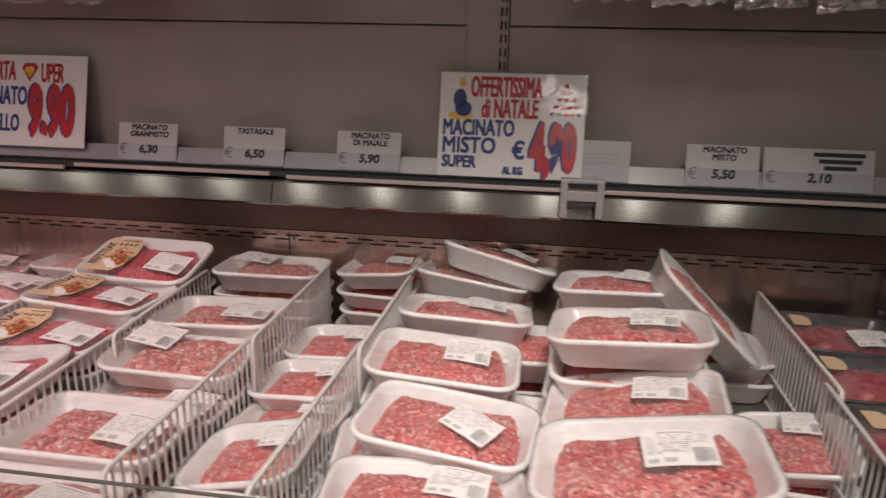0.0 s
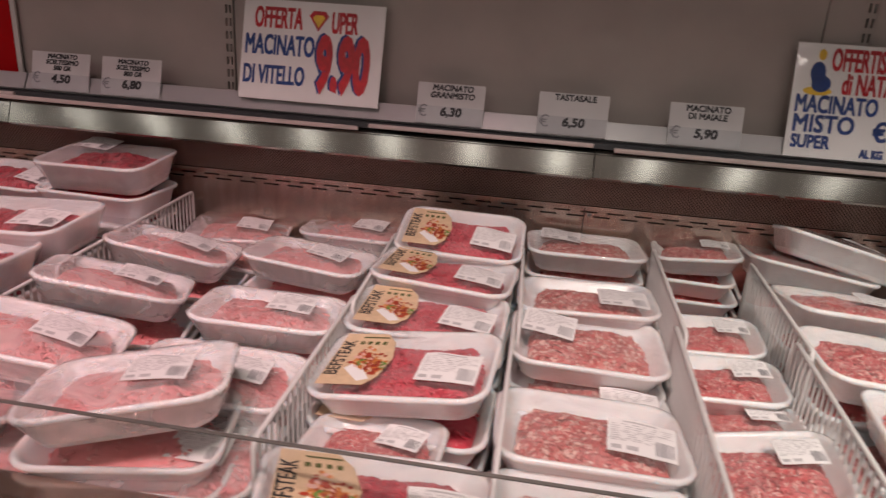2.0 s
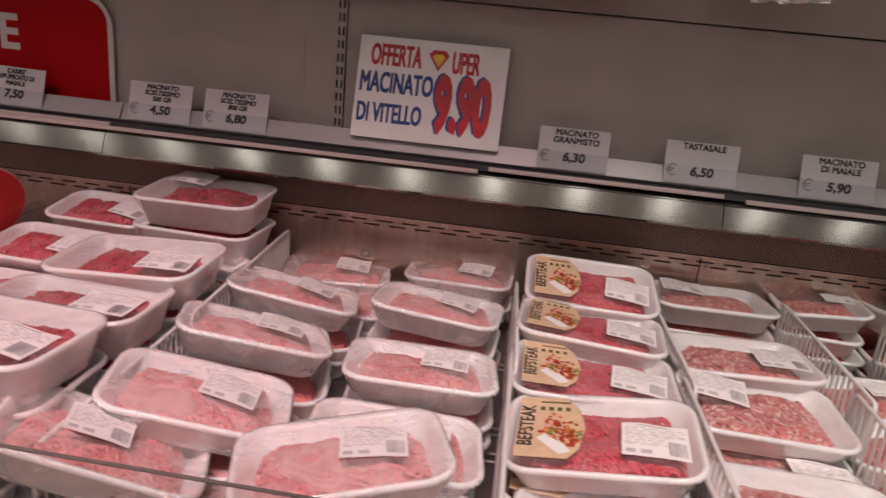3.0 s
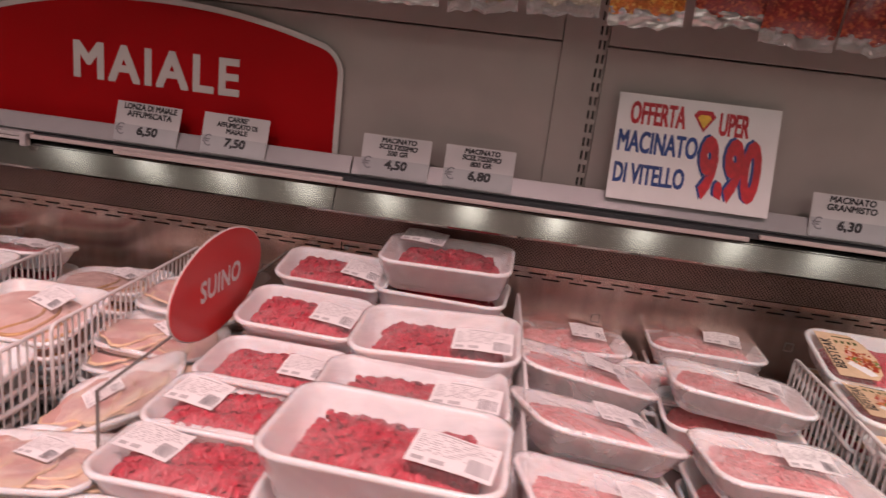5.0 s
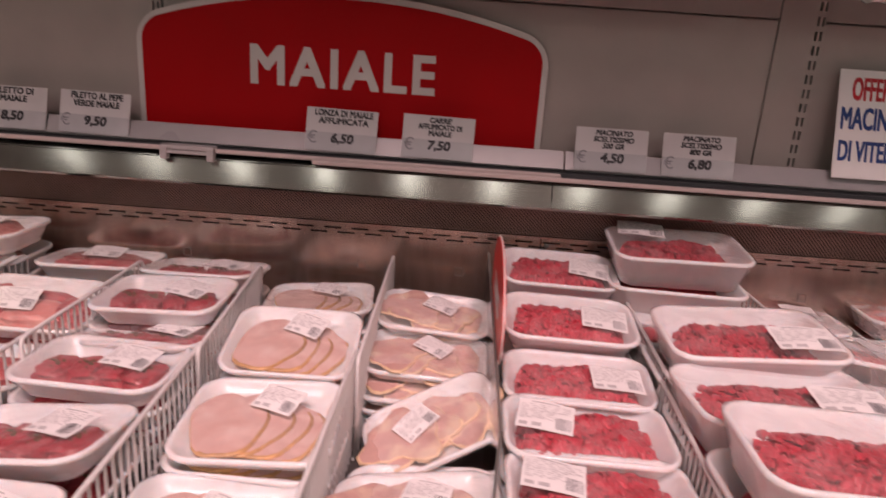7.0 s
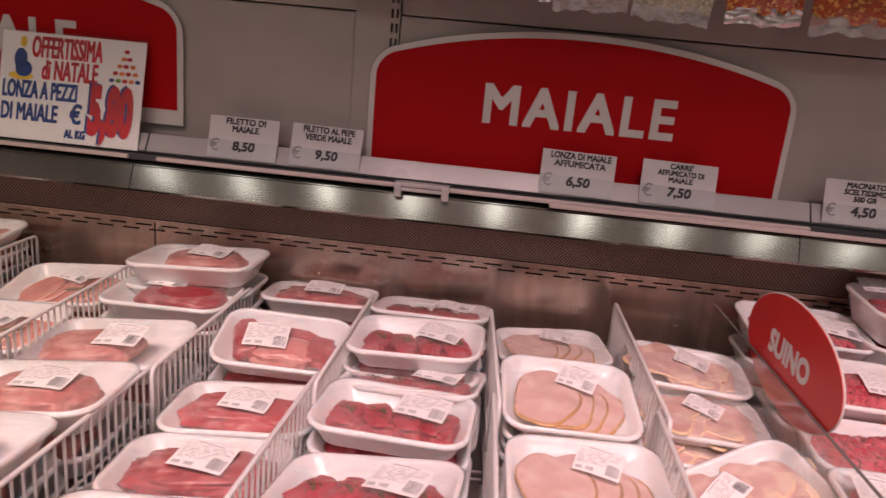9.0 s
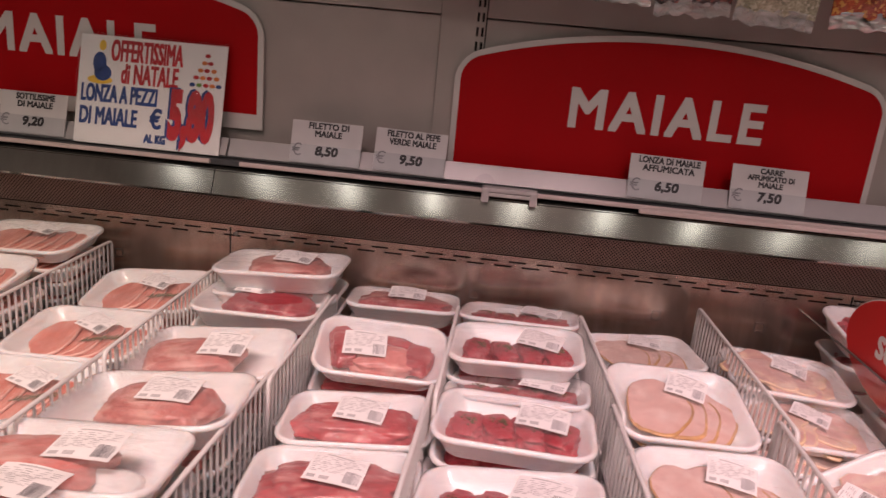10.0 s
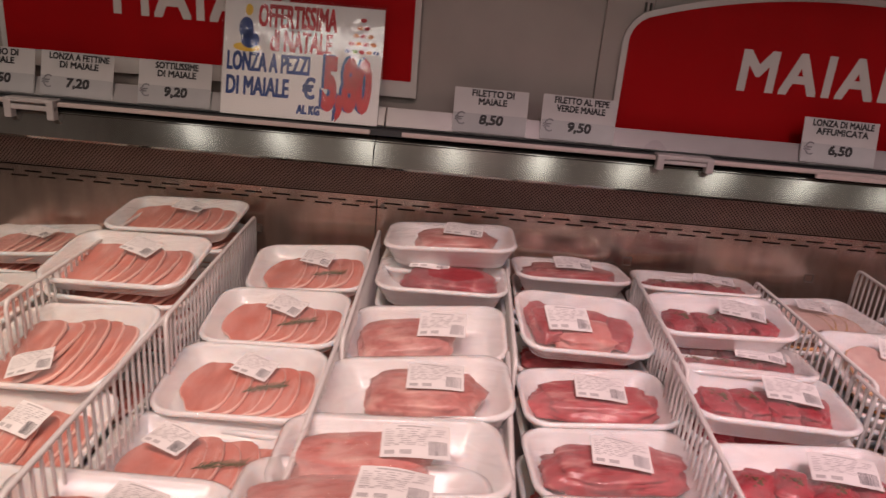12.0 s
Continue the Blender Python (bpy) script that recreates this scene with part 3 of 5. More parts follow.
def offer(x, w, h, z, top, rows, price, festive, lean=-13, y=1.4245):
    """A hand-lettered offer sheet in a clear sleeve."""
    ob = thing("offer_sign", pose(x, y, z, lean, 0, 0), "white hand-lettered offer sheet in %s" % ("a clear glossy sleeve" if festive else "red and blue marker, unsleeved"), "sign", "offer signs")
    part("sheet", boxes((-w / 2, w / 2, 0, 0.002, 0, h)), M_SHEET, ob)
    up = pose(0, 0, 0, 90)

    def put(name, body, size, mat, px, pz, squeeze=0.62, bold=0.0012, dy=-0.0008, swell=0.0):
        lettering(name, body, size, mat, ob, Matrix.Translation((px, dy, pz)) @ up, bold=bold, squeeze=squeeze, align="LEFT", swell=swell)

    for body, size, mat, px, pz, sq in top + rows:
        put("hand_lettering", body, size, mat, px, pz, sq)
    body, size, px, pz, sq = price

    def right_end(word):
        return max(v.co.x for v in text_mesh(word, size, M_RED_INK, squeeze=sq, align="LEFT").vertices)

    for k, digit in enumerate(body):
        dx = right_end(body[:k + 1]) - right_end(digit)
        put("price_shadow", digit, size, M_BLUE_INK, px + dx - 0.005, pz + 0.002, sq, 0.0, -0.0008, swell=0.0092)
        put("price_digit", digit, size, M_RED_INK, px + dx, pz, sq, 0.0, -0.0016, swell=0.0084)
    if festive:
        bm = bmesh.new()
        for cx, cz, r, s in ((-0.108, 0.160, 0.014, 1.5), (-0.100, 0.140, 0.018, 0.9)):
            bmesh.ops.create_circle(bm, cap_ends=True, segments=14, radius=r, matrix=Matrix.Translation((cx, -0.0008, cz)) @ Matrix.Diagonal((1, 1, s, 1)) @ up)
        part("candle_drawing", bm, M_BLUE_INK, ob, "blue drawn candle shape")
        bm = bmesh.new()
        bmesh.ops.create_circle(bm, cap_ends=True, segments=12, radius=0.009, matrix=Matrix.Translation((-0.104, -0.0010, 0.194)) @ Matrix.Diagonal((0.8, 1, 1.2, 1)) @ up)
        bmesh.ops.create_circle(bm, cap_ends=True, segments=14, radius=0.024, matrix=Matrix.Translation((-0.105, -0.0006, 0.126)) @ Matrix.Diagonal((1.1, 1, 0.35, 1)) @ up)
        part("flame_drawing", bm, M_YELLOW, ob, "yellow drawn flame shape")
        rng = random.Random(4)
        for colour, off in ((M_RED_INK, 0), (M_ORANGE, 1), (M_BLUE_INK, 5), (M_GREEN, 6)):
            bm = bmesh.new()
            k = 0
            for row in range(5):
                for col in range(row + 1):
                    if (k % 4 if k > 9 else k % 2) == (off if off < 4 else off - 3):
                        bmesh.ops.create_circle(bm, cap_ends=True, segments=9, radius=0.0055, matrix=Matrix.Translation((0.112 + (col - row / 2) * 0.0135 + rng.uniform(-1, 1) * 0.001, -0.0008, 0.192 - row * 0.0145)) @ Matrix.Diagonal((1.1, 1, 0.75, 1)) @ up)
                    k += 1
            part("dot_drawing", bm, colour, ob)
    else:
        bm = bmesh.new()
        for s, my in ((1.0, 0), (0.62, 1)):
            pts = [(-0.021, 0.012), (-0.013, 0.022), (0.013, 0.022), (0.021, 0.012), (0, -0.020)]
            fc = bm.faces.new([bm.verts.new((0.012 + px * s, -0.0008 - 0.0006 * my, h - 0.040 + pz * s)) for px, pz in pts])
            fc.material_index = my
        part("crest_drawing", bm, [M_RED_INK, M_YELLOW], ob, "red and yellow drawn crest")
    if not festive:
        return ob
    sleeve = part("clear_sleeve", boxes((-w / 2 - 0.003, w / 2 + 0.003, -0.0036, -0.0030, -0.002, h + 0.004)), M_SLEEVE, ob, "clear plastic sleeve")
    sleeve.visible_shadow = False
    return ob


FEST = [("OFFERTISSIMA", 0.058, M_RED_INK, -0.086, 0.184, 0.40), ("di NATALE", 0.054, M_RED_INK, -0.062, 0.140, 0.46)]
offer(-0.069, 0.300, 0.215, 1.165, FEST, [("MACINATO", 0.046, M_BLUE_INK, -0.142, 0.100, 0.62), ("MISTO", 0.046, M_BLUE_INK, -0.142, 0.063, 0.85), ("SUPER", 0.034, M_BLUE_INK, -0.140, 0.029, 0.75), ("€", 0.05, M_BLUE_INK, 0.005, 0.055, 0.85), ("AL KG", 0.021, M_BLUE_INK, -0.012, 0.014, 0.7)], ("4,90", 0.125, 0.046, 0.060, 0.42), True)
offer(-3.300, 0.300, 0.214, 1.162, FEST, [("LONZA A PEZZI", 0.048, M_BLUE_INK, -0.142, 0.098, 0.46), ("DI MAIALE", 0.048, M_BLUE_INK, -0.142, 0.053, 0.54), ("€", 0.052, M_BLUE_INK, 0.004, 0.056, 0.75), ("AL KG", 0.022, M_BLUE_INK, -0.004, 0.018, 0.7)], ("5,80", 0.125, 0.043, 0.066, 0.42), True)
offer(-1.18, 0.306, 0.207, 1.187, [("OFFERTA", 0.060, M_RED_INK, -0.128, 0.168, 0.42), ("UPER", 0.060, M_RED_INK, 0.040, 0.165, 0.40)], [("MACINATO", 0.058, M_BLUE_INK, -0.146, 0.112, 0.50), ("DI VITELLO", 0.054, M_BLUE_INK, -0.146, 0.050, 0.50)], ("9,90", 0.150, 0.014, 0.076, 0.44), False, lean=-15)


def board(x, kind_word, lift=0.0):
    """An arched red department board with white rim, on the rail against the panels."""
    w, side, peak = 0.815, 0.196, 0.262
    ob = thing("department_board", pose(x, 1.487, 1.200), "arched red department board with white rim and white lettering", "sign", "department boards")

    def outline(inset):
        low = lift - 0.03 if inset == 0 else lift - 0.03 + (0.031 if lift else 0.0)
        pts = [(-w / 2 + inset, low), (w / 2 - inset, low)]
        n, r = 40, 0.045 - inset
        for k in range(n + 1):
            u = math.cos(math.pi * k / n)
            px = u * (w / 2 - inset)
            z = lift + side + (peak - side) * (1 - abs(px / (w / 2)) ** 2.1) - inset
            gap = w / 2 - inset - abs(px)
            if gap < r:
                z -= r - (r * r - (r - gap) ** 2) ** 0.5
            pts.append((px, z))
        return pts

    for name, inset, y0, y1, mat in (("rim", 0.0, 0.0, 0.005, M_WHITE_BOARD), ("face", 0.0115, -0.0012, -0.0002, M_RED_BOARD)):
        bm = bmesh.new()
        pts = outline(inset)
        vs = loft(bm, [[(px, y0, pz) for px, pz in pts], [(px, y1, pz) for px, pz in pts]])
        for fc in bm.faces:
            fc.smooth = False
        part(name, bm, mat, ob)
    lettering("lettering", kind_word, 0.104, M_WHITE_BOARD, ob, Matrix.Translation((0.002, -0.0022, 0.115 + lift)) @ pose(0, 0, 0, 90), bold=0.0028, squeeze=0.955, spacing=1.16)


board(-2.2945, "MAIALE")
board(-3.492, "MAIALE", 0.042)

# ---- packets hanging from the shelf rail ----
M_FOIL = material("crinkled_foil", (0.62, 0.60, 0.58), rough=0.18, metal=0.7, vary=0.2, scale=60, bump=0.9, bump_scale=70)
M_SPICE = {name: material("packet_" + name, colour, rough=0.2, vary=0.5, scale=260, bump=0.9, bump_scale=70, coat=0.8, second=fleck, second_scale=130, second_at=(0.52, 0.62)) for name, colour, fleck in (("red", (0.22, 0.016, 0.012), (0.45, 0.08, 0.03)), ("orange", (0.52, 0.15, 0.02), (0.70, 0.38, 0.06)), ("flake", (0.34, 0.06, 0.015), (0.62, 0.30, 0.06)), ("olive", (0.14, 0.12, 0.03), (0.35, 0.30, 0.12)), ("pale", (0.40, 0.37, 0.27), (0.62, 0.58, 0.46)), ("dark", (0.05, 0.025, 0.025), (0.22, 0.05, 0.04)))}
M_FLAP = clear("packet_film", (0.95, 0.94, 0.93), gloss_rough=0.1, bump=1.0, bump_scale=60, haze=0.22)


def packet(x, colour, w=0.125, z=1.492, turn=0.0, y=1.343):
    ob = thing("spice_packet", pose(x, y, z, turn * 0.5, turn * 0.6 * (-1) ** int(abs(x) * 50), turn), "clear glossy packet of %s food hanging under the shelf" % colour, "food packet", "hanging packets")
    rng = random.Random(int(abs(x) * 997))
    s = rng.uniform(0, 9)
    h = 0.20

    def sheet(z0, z1, depth, n=16, m=10, crease=0.003, hem=0.004):
        bm = bmesh.new()
        for side in (-1, 1):
            grid = []
            for j in range(m + 1):
                row = []
                for i in range(n + 1):
                    u, v = 2 * i / n - 1, j / m
                    puff = depth * (1 - u * u) ** 0.6 * math.sin(math.pi * min(1, max(0, v))) ** 0.5
                    row.append(bm.verts.new((u * w / 2, side * (0.0012 + puff) + crease * noise.noise((u * 5 + s, v * 4, s)) * (0.3 + puff / max(depth, 0.001)), z0 + (z1 - z0) * v + hem * noise.noise((u * 3 + s, 7.0, s)) * (1 - v))))
                grid.append(row)
            for j in range(m):
                for i in range(n):
                    bm.faces.new((grid[j][i], grid[j][i + 1], grid[j + 1][i + 1], grid[j + 1][i])[::side]).smooth = True
        return bm

    part("bag", sheet(0.020, h, 0.020, crease=0.006, hem=0.012), M_SPICE[colour], ob)
    part("seal", sheet(0.0, 0.030, 0.002, crease=0.014, hem=0.008), M_FLAP if rng.random() < 0.6 else M_FOIL, ob, "crimped shiny seal")
    bm = bmesh.new()
    tube(bm, [(0, 0, h - 0.01), (0, 0, h + 0.06), (0, 0.004, 1.751 - z)], 0.002, 5)
    part("hook", bm, M_STEEL, ob)


for x, colour, dz, turn in ((-2.72, "dark", 0.02, 5), (-2.58, "red", 0.012, -4), (-2.44, "dark", 0.008, 6), (-2.31, "dark", -0.004, 4), (-2.18, "pale", -0.010, -8), (-2.03, "flake", -0.004, 5), (-1.89, "flake", -0.006, -3), (-1.75, "orange", -0.004, 4), (-1.61, "olive", -0.002, -6), (-1.47, "pale", 0.006, 7), (-1.33, "orange", 0.004, -4), (-1.19, "red", 0.016, 5), (-1.08, "red", -0.004, 3), (-0.95, "red", -0.002, -5), (-0.82, "red", 0.006, 4), (-0.56, "pale", 0.012, -6), (0.10, "red", 0.012, 5), (0.24, "dark", 0.008, -4), (0.38, "dark", 0.004, 6), (0.52, "red", 0.002, -5), (0.66, "dark", 0.004, 3)):
    packet(x, colour, z=1.496 + dz, turn=turn)

# ---- wire dividers ----


def divider(x0, y0, x1, y1, top=0.955, foot=0.787, pitch=0.0165):
    """A white wire divider standing in the deck, front to back."""
    length = math.hypot(x1 - x0, y1 - y0)
    ob = thing("wire_divider", pose(x0, y0, foot, 0, 0, math.degrees(math.atan2(y1 - y0, x1 - x0))), "white coated wire divider standing in the counter deck", "divider", "wire dividers")
    h = top - foot
    bm = bmesh.new()
    tube(bm, [(0, 0, 0.012), (0, 0, h - 0.01), (0.004, 0, h - 0.002), (0.012, 0, h), (length - 0.012, 0, h), (length - 0.004, 0, h - 0.002), (length, 0, h - 0.01), (length, 0, 0.012)], 0.0034, 6)
    part("frame_wire", bm, M_WIRE, ob)
    bm = bmesh.new()
    for z in (0.06, 0.003):
        tube(bm, [(0, 0.003, z), (length, 0.003, z)], 0.0025, 5)
    part("cross_wire", bm, M_WIRE, ob)
    n = int(length / pitch)
    bm = bmesh.new()
    tube(bm, [(0, 0, 0.0), (0, 0, h - 0.002)], 0.0022, 5, cap=False)
    me = bpy.data.meshes.new("upright_wire")
    bm.to_mesh(me)
    bm.free()
    me.materials.append(M_WIRE)
    for k in range(1, n):
        w = part("upright_wire", me, None, ob)
        w.location = (k * length / n, 0, 0)
    bm = bmesh.new()
    for fx in (0.06, length - 0.06):
        tube(bm, [(fx, 0, 0.003), (fx, 0.035, 0.003), (fx + 0.02, 0.035, 0.003), (fx + 0.02, 0, 0.003)], 0.0025, 5)
    part("foot_loop", bm, M_WIRE, ob)
    return ob


DIVIDERS = ((-3.60, -3.60, 1.42, 0.955), (-3.362, -3.393, 1.45, 0.953), (-3.126, -3.138, 1.46, 0.945), (-2.905, -2.88, 1.34, 0.935), (-2.672, -2.643, 1.33, 0.945), (-2.388, -2.415, 1.34, 0.95), (-2.178, -2.168, 1.45, 0.955), (-1.735, -1.715, 1.34, 0.945), (-1.440, -1.470, 1.46, 0.955), (-0.948, -0.955, 1.32, 0.955), (-0.690, -0.695, 1.32, 0.955), (-0.460, -0.440, 1.36, 0.968), (-0.292, -0.257, 1.345, 0.965), (0.425, 0.452, 1.405, 0.96), (0.72, 0.74, 1.41, 0.96))
for fx, bx, by, top in DIVIDERS:
    mid = fx + (bx - fx) * 0.5
    divider(fx, 0.60, mid, 1.01, top - 0.006)
    divider(mid + 0.008, 0.965, bx, by, top)

# clear partition with the two-sided oval sign
sign = thing("oval_sign", pose(-1.972, 0.66, 0.787, 0, 0, 90), "red oval species sign on a clear acrylic partition", "sign")
plate = part("acrylic_plate", boxes((0.122, 0.80, -0.002, 0.002, 0.0, 0.184)), M_GLASS, sign, "clear acrylic partition")
plate.visible_shadow = False
part("plate_edge", boxes((0.122, 0.80, -0.0021, 0.0021, 0.1842, 0.1858), (0.1202, 0.1218, -0.0021, 0.0021, 0.0, 0.1858)), M_GLASS_EDGE, plate)
bm = bmesh.new()
n = 40
ring = [(0.452 + 0.172 * math.cos(2 * math.pi * k / n), 0.224 + 0.084 * math.sin(2 * math.pi * k / n)) for k in range(n)]
loft(bm, [[(px, -0.0065, pz) for px, pz in ring], [(px, -0.0025, pz) for px, pz in ring]])
for fc in bm.faces:
    fc.smooth = False
part("oval_plate", bm, M_RED_OVAL, sign, "glossy red oval plate")
ring = [(0.452 + 0.174 * math.cos(2 * math.pi * k / n), 0.224 + 0.086 * math.sin(2 * math.pi * k / n)) for k in range(n)]
bm = bmesh.new()
loft(bm, [[(px, -0.0055, pz) for px, pz in ring], [(px, -0.0035, pz) for px, pz in ring]])
part("oval_rim", bm, M_WHITE_BOARD, sign)
lettering("lettering", "SUINO", 0.049, M_SHEET, sign, Matrix.Translation((0.452, -0.0072, 0.224)) @ pose(0, 0, 0, 90), bold=0.0012, spacing=1.05)
lettering("lettering", "SUINO", 0.049, M_SHEET, sign, Matrix.Translation((0.452, -0.0018, 0.224)) @ pose(0, 0, 0, 90, 0, 180), bold=0.002)

# ---- packed meat ----
CACHE = {}


def cached(key, make, mats):
    if key not in CACHE:
        bm = make()
        me = bpy.data.meshes.new(key[0])
        bm.to_mesh(me)
        bm.free()
        for mat in mats if isinstance(mats, (list, tuple)) else [mats]:
            me.materials.append(mat)
        CACHE[key] = me
    return CACHE[key]


def tray_bm(w, d, h):
    """A foam tray, its rim at z = h, standing on z = 0."""
    bm = bmesh.new()
    s = min(0.020, 0.40 * h + 0.004)
    r = 0.036
    rings = [rounded(w - 2 * s - 0.012, d - 2 * s - 0.012, r * 0.6, 0.0), rounded(w - 2 * s, d - 2 * s, r * 0.75, 0.004), rounded(w - 0.012, d - 0.012, r, h - 0.009), rounded(w - 0.002, d - 0.002, r, h - 0.007), rounded(w, d, r, h - 0.003), rounded(w - 0.004, d - 0.004, r, h), rounded(w - 0.011, d - 0.011, r * 0.9, h), rounded(w - 0.017, d - 0.017, r * 0.85, h - 0.004), rounded(w - 2 * s - 0.008, d - 2 * s - 0.008, r * 0.7, 0.010), rounded(w - 2 * s - 0.022, d - 2 * s - 0.022, r * 0.5, 0.005)]
    loft(bm, rings)
    return bm


def dense_ring(w, d, r, steps=4, runs=7):
    """Points on a rounded rectangle, with points along its straight sides too; each with how near a corner it lies."""
    pts = []
    corners = ((w / 2 - r, d / 2 - r, 0), (-w / 2 + r, d / 2 - r, 90), (-w / 2 + r, -d / 2 + r, 180), (w / 2 - r, -d / 2 + r, 270))
    for c, (cx, cy, a0) in enumerate(corners):
        for k in range(steps + 1):
            a = radians(a0 + 90 * k / steps)
            pts.append((cx + r * math.cos(a), cy + r * math.sin(a), 1.0))
        nx, ny, a1 = corners[(c + 1) % 4]
        a1 = radians(a1)
        p, q = Vector(pts[-1][:2]), Vector((nx + r * math.cos(a1), ny + r * math.sin(a1)))
        for k in range(1, runs):
            f = k / runs
            m = p.lerp(q, f)
            pts.append((m.x, m.y, abs(2 * f - 1) ** 3))
    return pts


def film_bm(w, d, h, dome, seed):
    """Film stretched over the rim and drawn down round the walls, pleated at the corners."""
    bm = bmesh.new()
    s = min(0.020, 0.40 * h + 0.004)
    rings = []
    for drop, inset in ((0.80, 2 * s - 0.004), (0.55, s * 1.2), (0.30, 0.012), (0.12, 0.004)):
        ring = []
        for k, (x, y, near) in enumerate(dense_ring(w - inset, d - inset, 0.034)):
            fold = 0.0012 + 0.0022 * near * drop * (k % 2) + 0.0018 * abs(noise.noise((x * 45 + seed, y * 45, drop * 2))) * drop
            out = Vector((x, y)).normalized() * fold
            ring.append((x + out.x, y + out.y, h * (1 - drop) + 0.003 * noise.noise((x * 20, y * 20 + seed, 4.0)) * drop))
        rings.append(ring)
    for f in (1.0, 0.965, 0.88, 0.74, 0.55, 0.34, 0.14):
        ring = []
        for x, y, near in dense_ring(w + 0.0012, d + 0.0012, 0.036):
            z = h + 0.0009 + dome * (1 - f ** 4) - (0.0015 if f == 1.0 else 0)
            z += 0.0018 * noise.noise((x * f * 30 + seed, y * f * 30, seed)) * (1 - f ** 4)
            ring.append((x * f, y * f, z))
        rings.append(ring)
    loft(bm, rings, close_first=False)
    return bm


def mince_bm(w, d, h, top, seed, strands, radius, way=None, cover=(-1.0, 1.0), longest=0.013, lift=-0.35):
    """A mound of short minced strands on a lumpy core, filling a tray."""
    rng = random.Random(seed)
    bm = bmesh.new()
    side = 0.0245 if h > 0.06 else 0.0215
    iw, idp = w / 2 - side, d / 2 - side

    def corner(u, v):
        k = (u ** 4 + v ** 4) ** 0.25
        return max(abs(u), abs(v)) / k if k > 1e-6 else 1.0

    def height(u, v):
        edge = max(0.0, 1 - max(abs(u), abs(v)) ** 4)
        lump = 0.5 + 0.5 * noise.noise((u * 1.7 + seed * 3.1, v * 1.7, seed))
        ridge = 0.0018 * math.cos(u * iw * math.tau / 0.021 + 2.0 * noise.noise((u * 2, v * 2, seed + 4.0))) if way else 0.0
        clump = 0.0032 * noise.noise((u * 4.5 + seed, v * 3.5, seed + 1.7)) * edge
        return 0.009 + ridge * edge + clump + (top - 0.009) * edge ** 0.5 * (0.72 + 0.36 * lump)

    n, m = 22, 16
    xa, xb = cover
    grid = []
    for j in range(m + 1):
        row = []
        for i in range(n + 1):
            v = 2 * j / m - 1
            u = xa + (xb - xa) * i / n
            z = height((2 * i / n - 1), v) + 0.003 * noise.noise((u * 14 + seed, v * 11, 2.0))
            wob = 0.002 * noise.noise((u * 5, v * 5, seed + 9.0))
            f = corner(2 * i / n - 1, v)
            row.append(bm.verts.new((u * f * iw + wob, v * f * idp + wob, z + (0.0010 if lift > 0.3 else -0.0008))))
        grid.append(row)
    for j in range(m):
        for i in range(n):
            fc = bm.faces.new((grid[j][i], grid[j][i + 1], grid[j + 1][i + 1], grid[j + 1][i]))
            fc.smooth = True
    for _ in range(strands):
        uu, v = rng.uniform(-0.97, 0.97), rng.uniform(-0.97, 0.97)
        f = corner(uu, v)
        u, v = (xa + (xb - xa) * (uu + 1) / 2) * f, v * f
        a = rng.uniform(0, math.tau) if way is None else way + rng.gauss(0, 0.35)
        length = rng.uniform(0.45, 1.0) * longest
        bend = rng.uniform(-0.8, 0.8)
        pts = []
        r = radius * rng.uniform(0.75, 1.25)
        for k in range(3):
            s = (k / 2 - 0.5) * length
            x = u * iw + math.cos(a + bend * k / 2) * s
            y = v * idp + math.sin(a + bend * k / 2) * s
            uc, vc = (x / iw - (xa + xb) / 2) / ((xb - xa) / 2), y / idp
            if abs(uc) > 1.04 or abs(vc) > 1.04:
                continue
            arch = 0.0016 * math.sin(math.pi * k / 2)
            pts.append((x, y, height(max(-1, min(1, uc)), max(-1, min(1, vc))) + r * lift + arch))
        if len(pts) > 2:
            tube(bm, pts, r, 4, cap=False)
    return bm


def slab_bm(w, d, thick, seed, lumpy=0.08, rim=True, rind=None):
    """A cut slice of meat with an uneven outline; its edge, and a rind along part of it, is the second material."""
    bm = bmesh.new()
    n = 26
    rings = []
    for f, z in ((0.90, 0.0), (1.0, 0.25 * thick), (1.0, 0.75 * thick), (0.968, thick * 1.1), (0.915, thick * 1.04), (0.45, thick * 1.06)):
        ring = []
        for k in range(n):
            a = math.tau * k / n
            r = 1 + lumpy * noise.noise((math.cos(a) * 1.3 + seed, math.sin(a) * 1.3, seed * 0.7))
            ring.append((w / 2 * f * r * math.cos(a), d / 2 * f * r * math.sin(a) * (1 - 0.12 * math.cos(a)), z + 0.0012 * noise.noise((math.cos(a) * f * 4, math.sin(a) * f * 4, seed))))
        rings.append(ring)
    loft(bm, rings)
    bm.faces.ensure_lookup_table()
    if rim:
        for fc in bm.faces[0:3 * n]:
            fc.material_index = 1
    if rind:
        for fc in bm.faces[3 * n:4 * n]:
            c = fc.calc_center_median()
            a = math.degrees(math.atan2(c.y, c.x))
            if rind[0] < a < rind[1]:
                fc.material_index = 1
    return bm


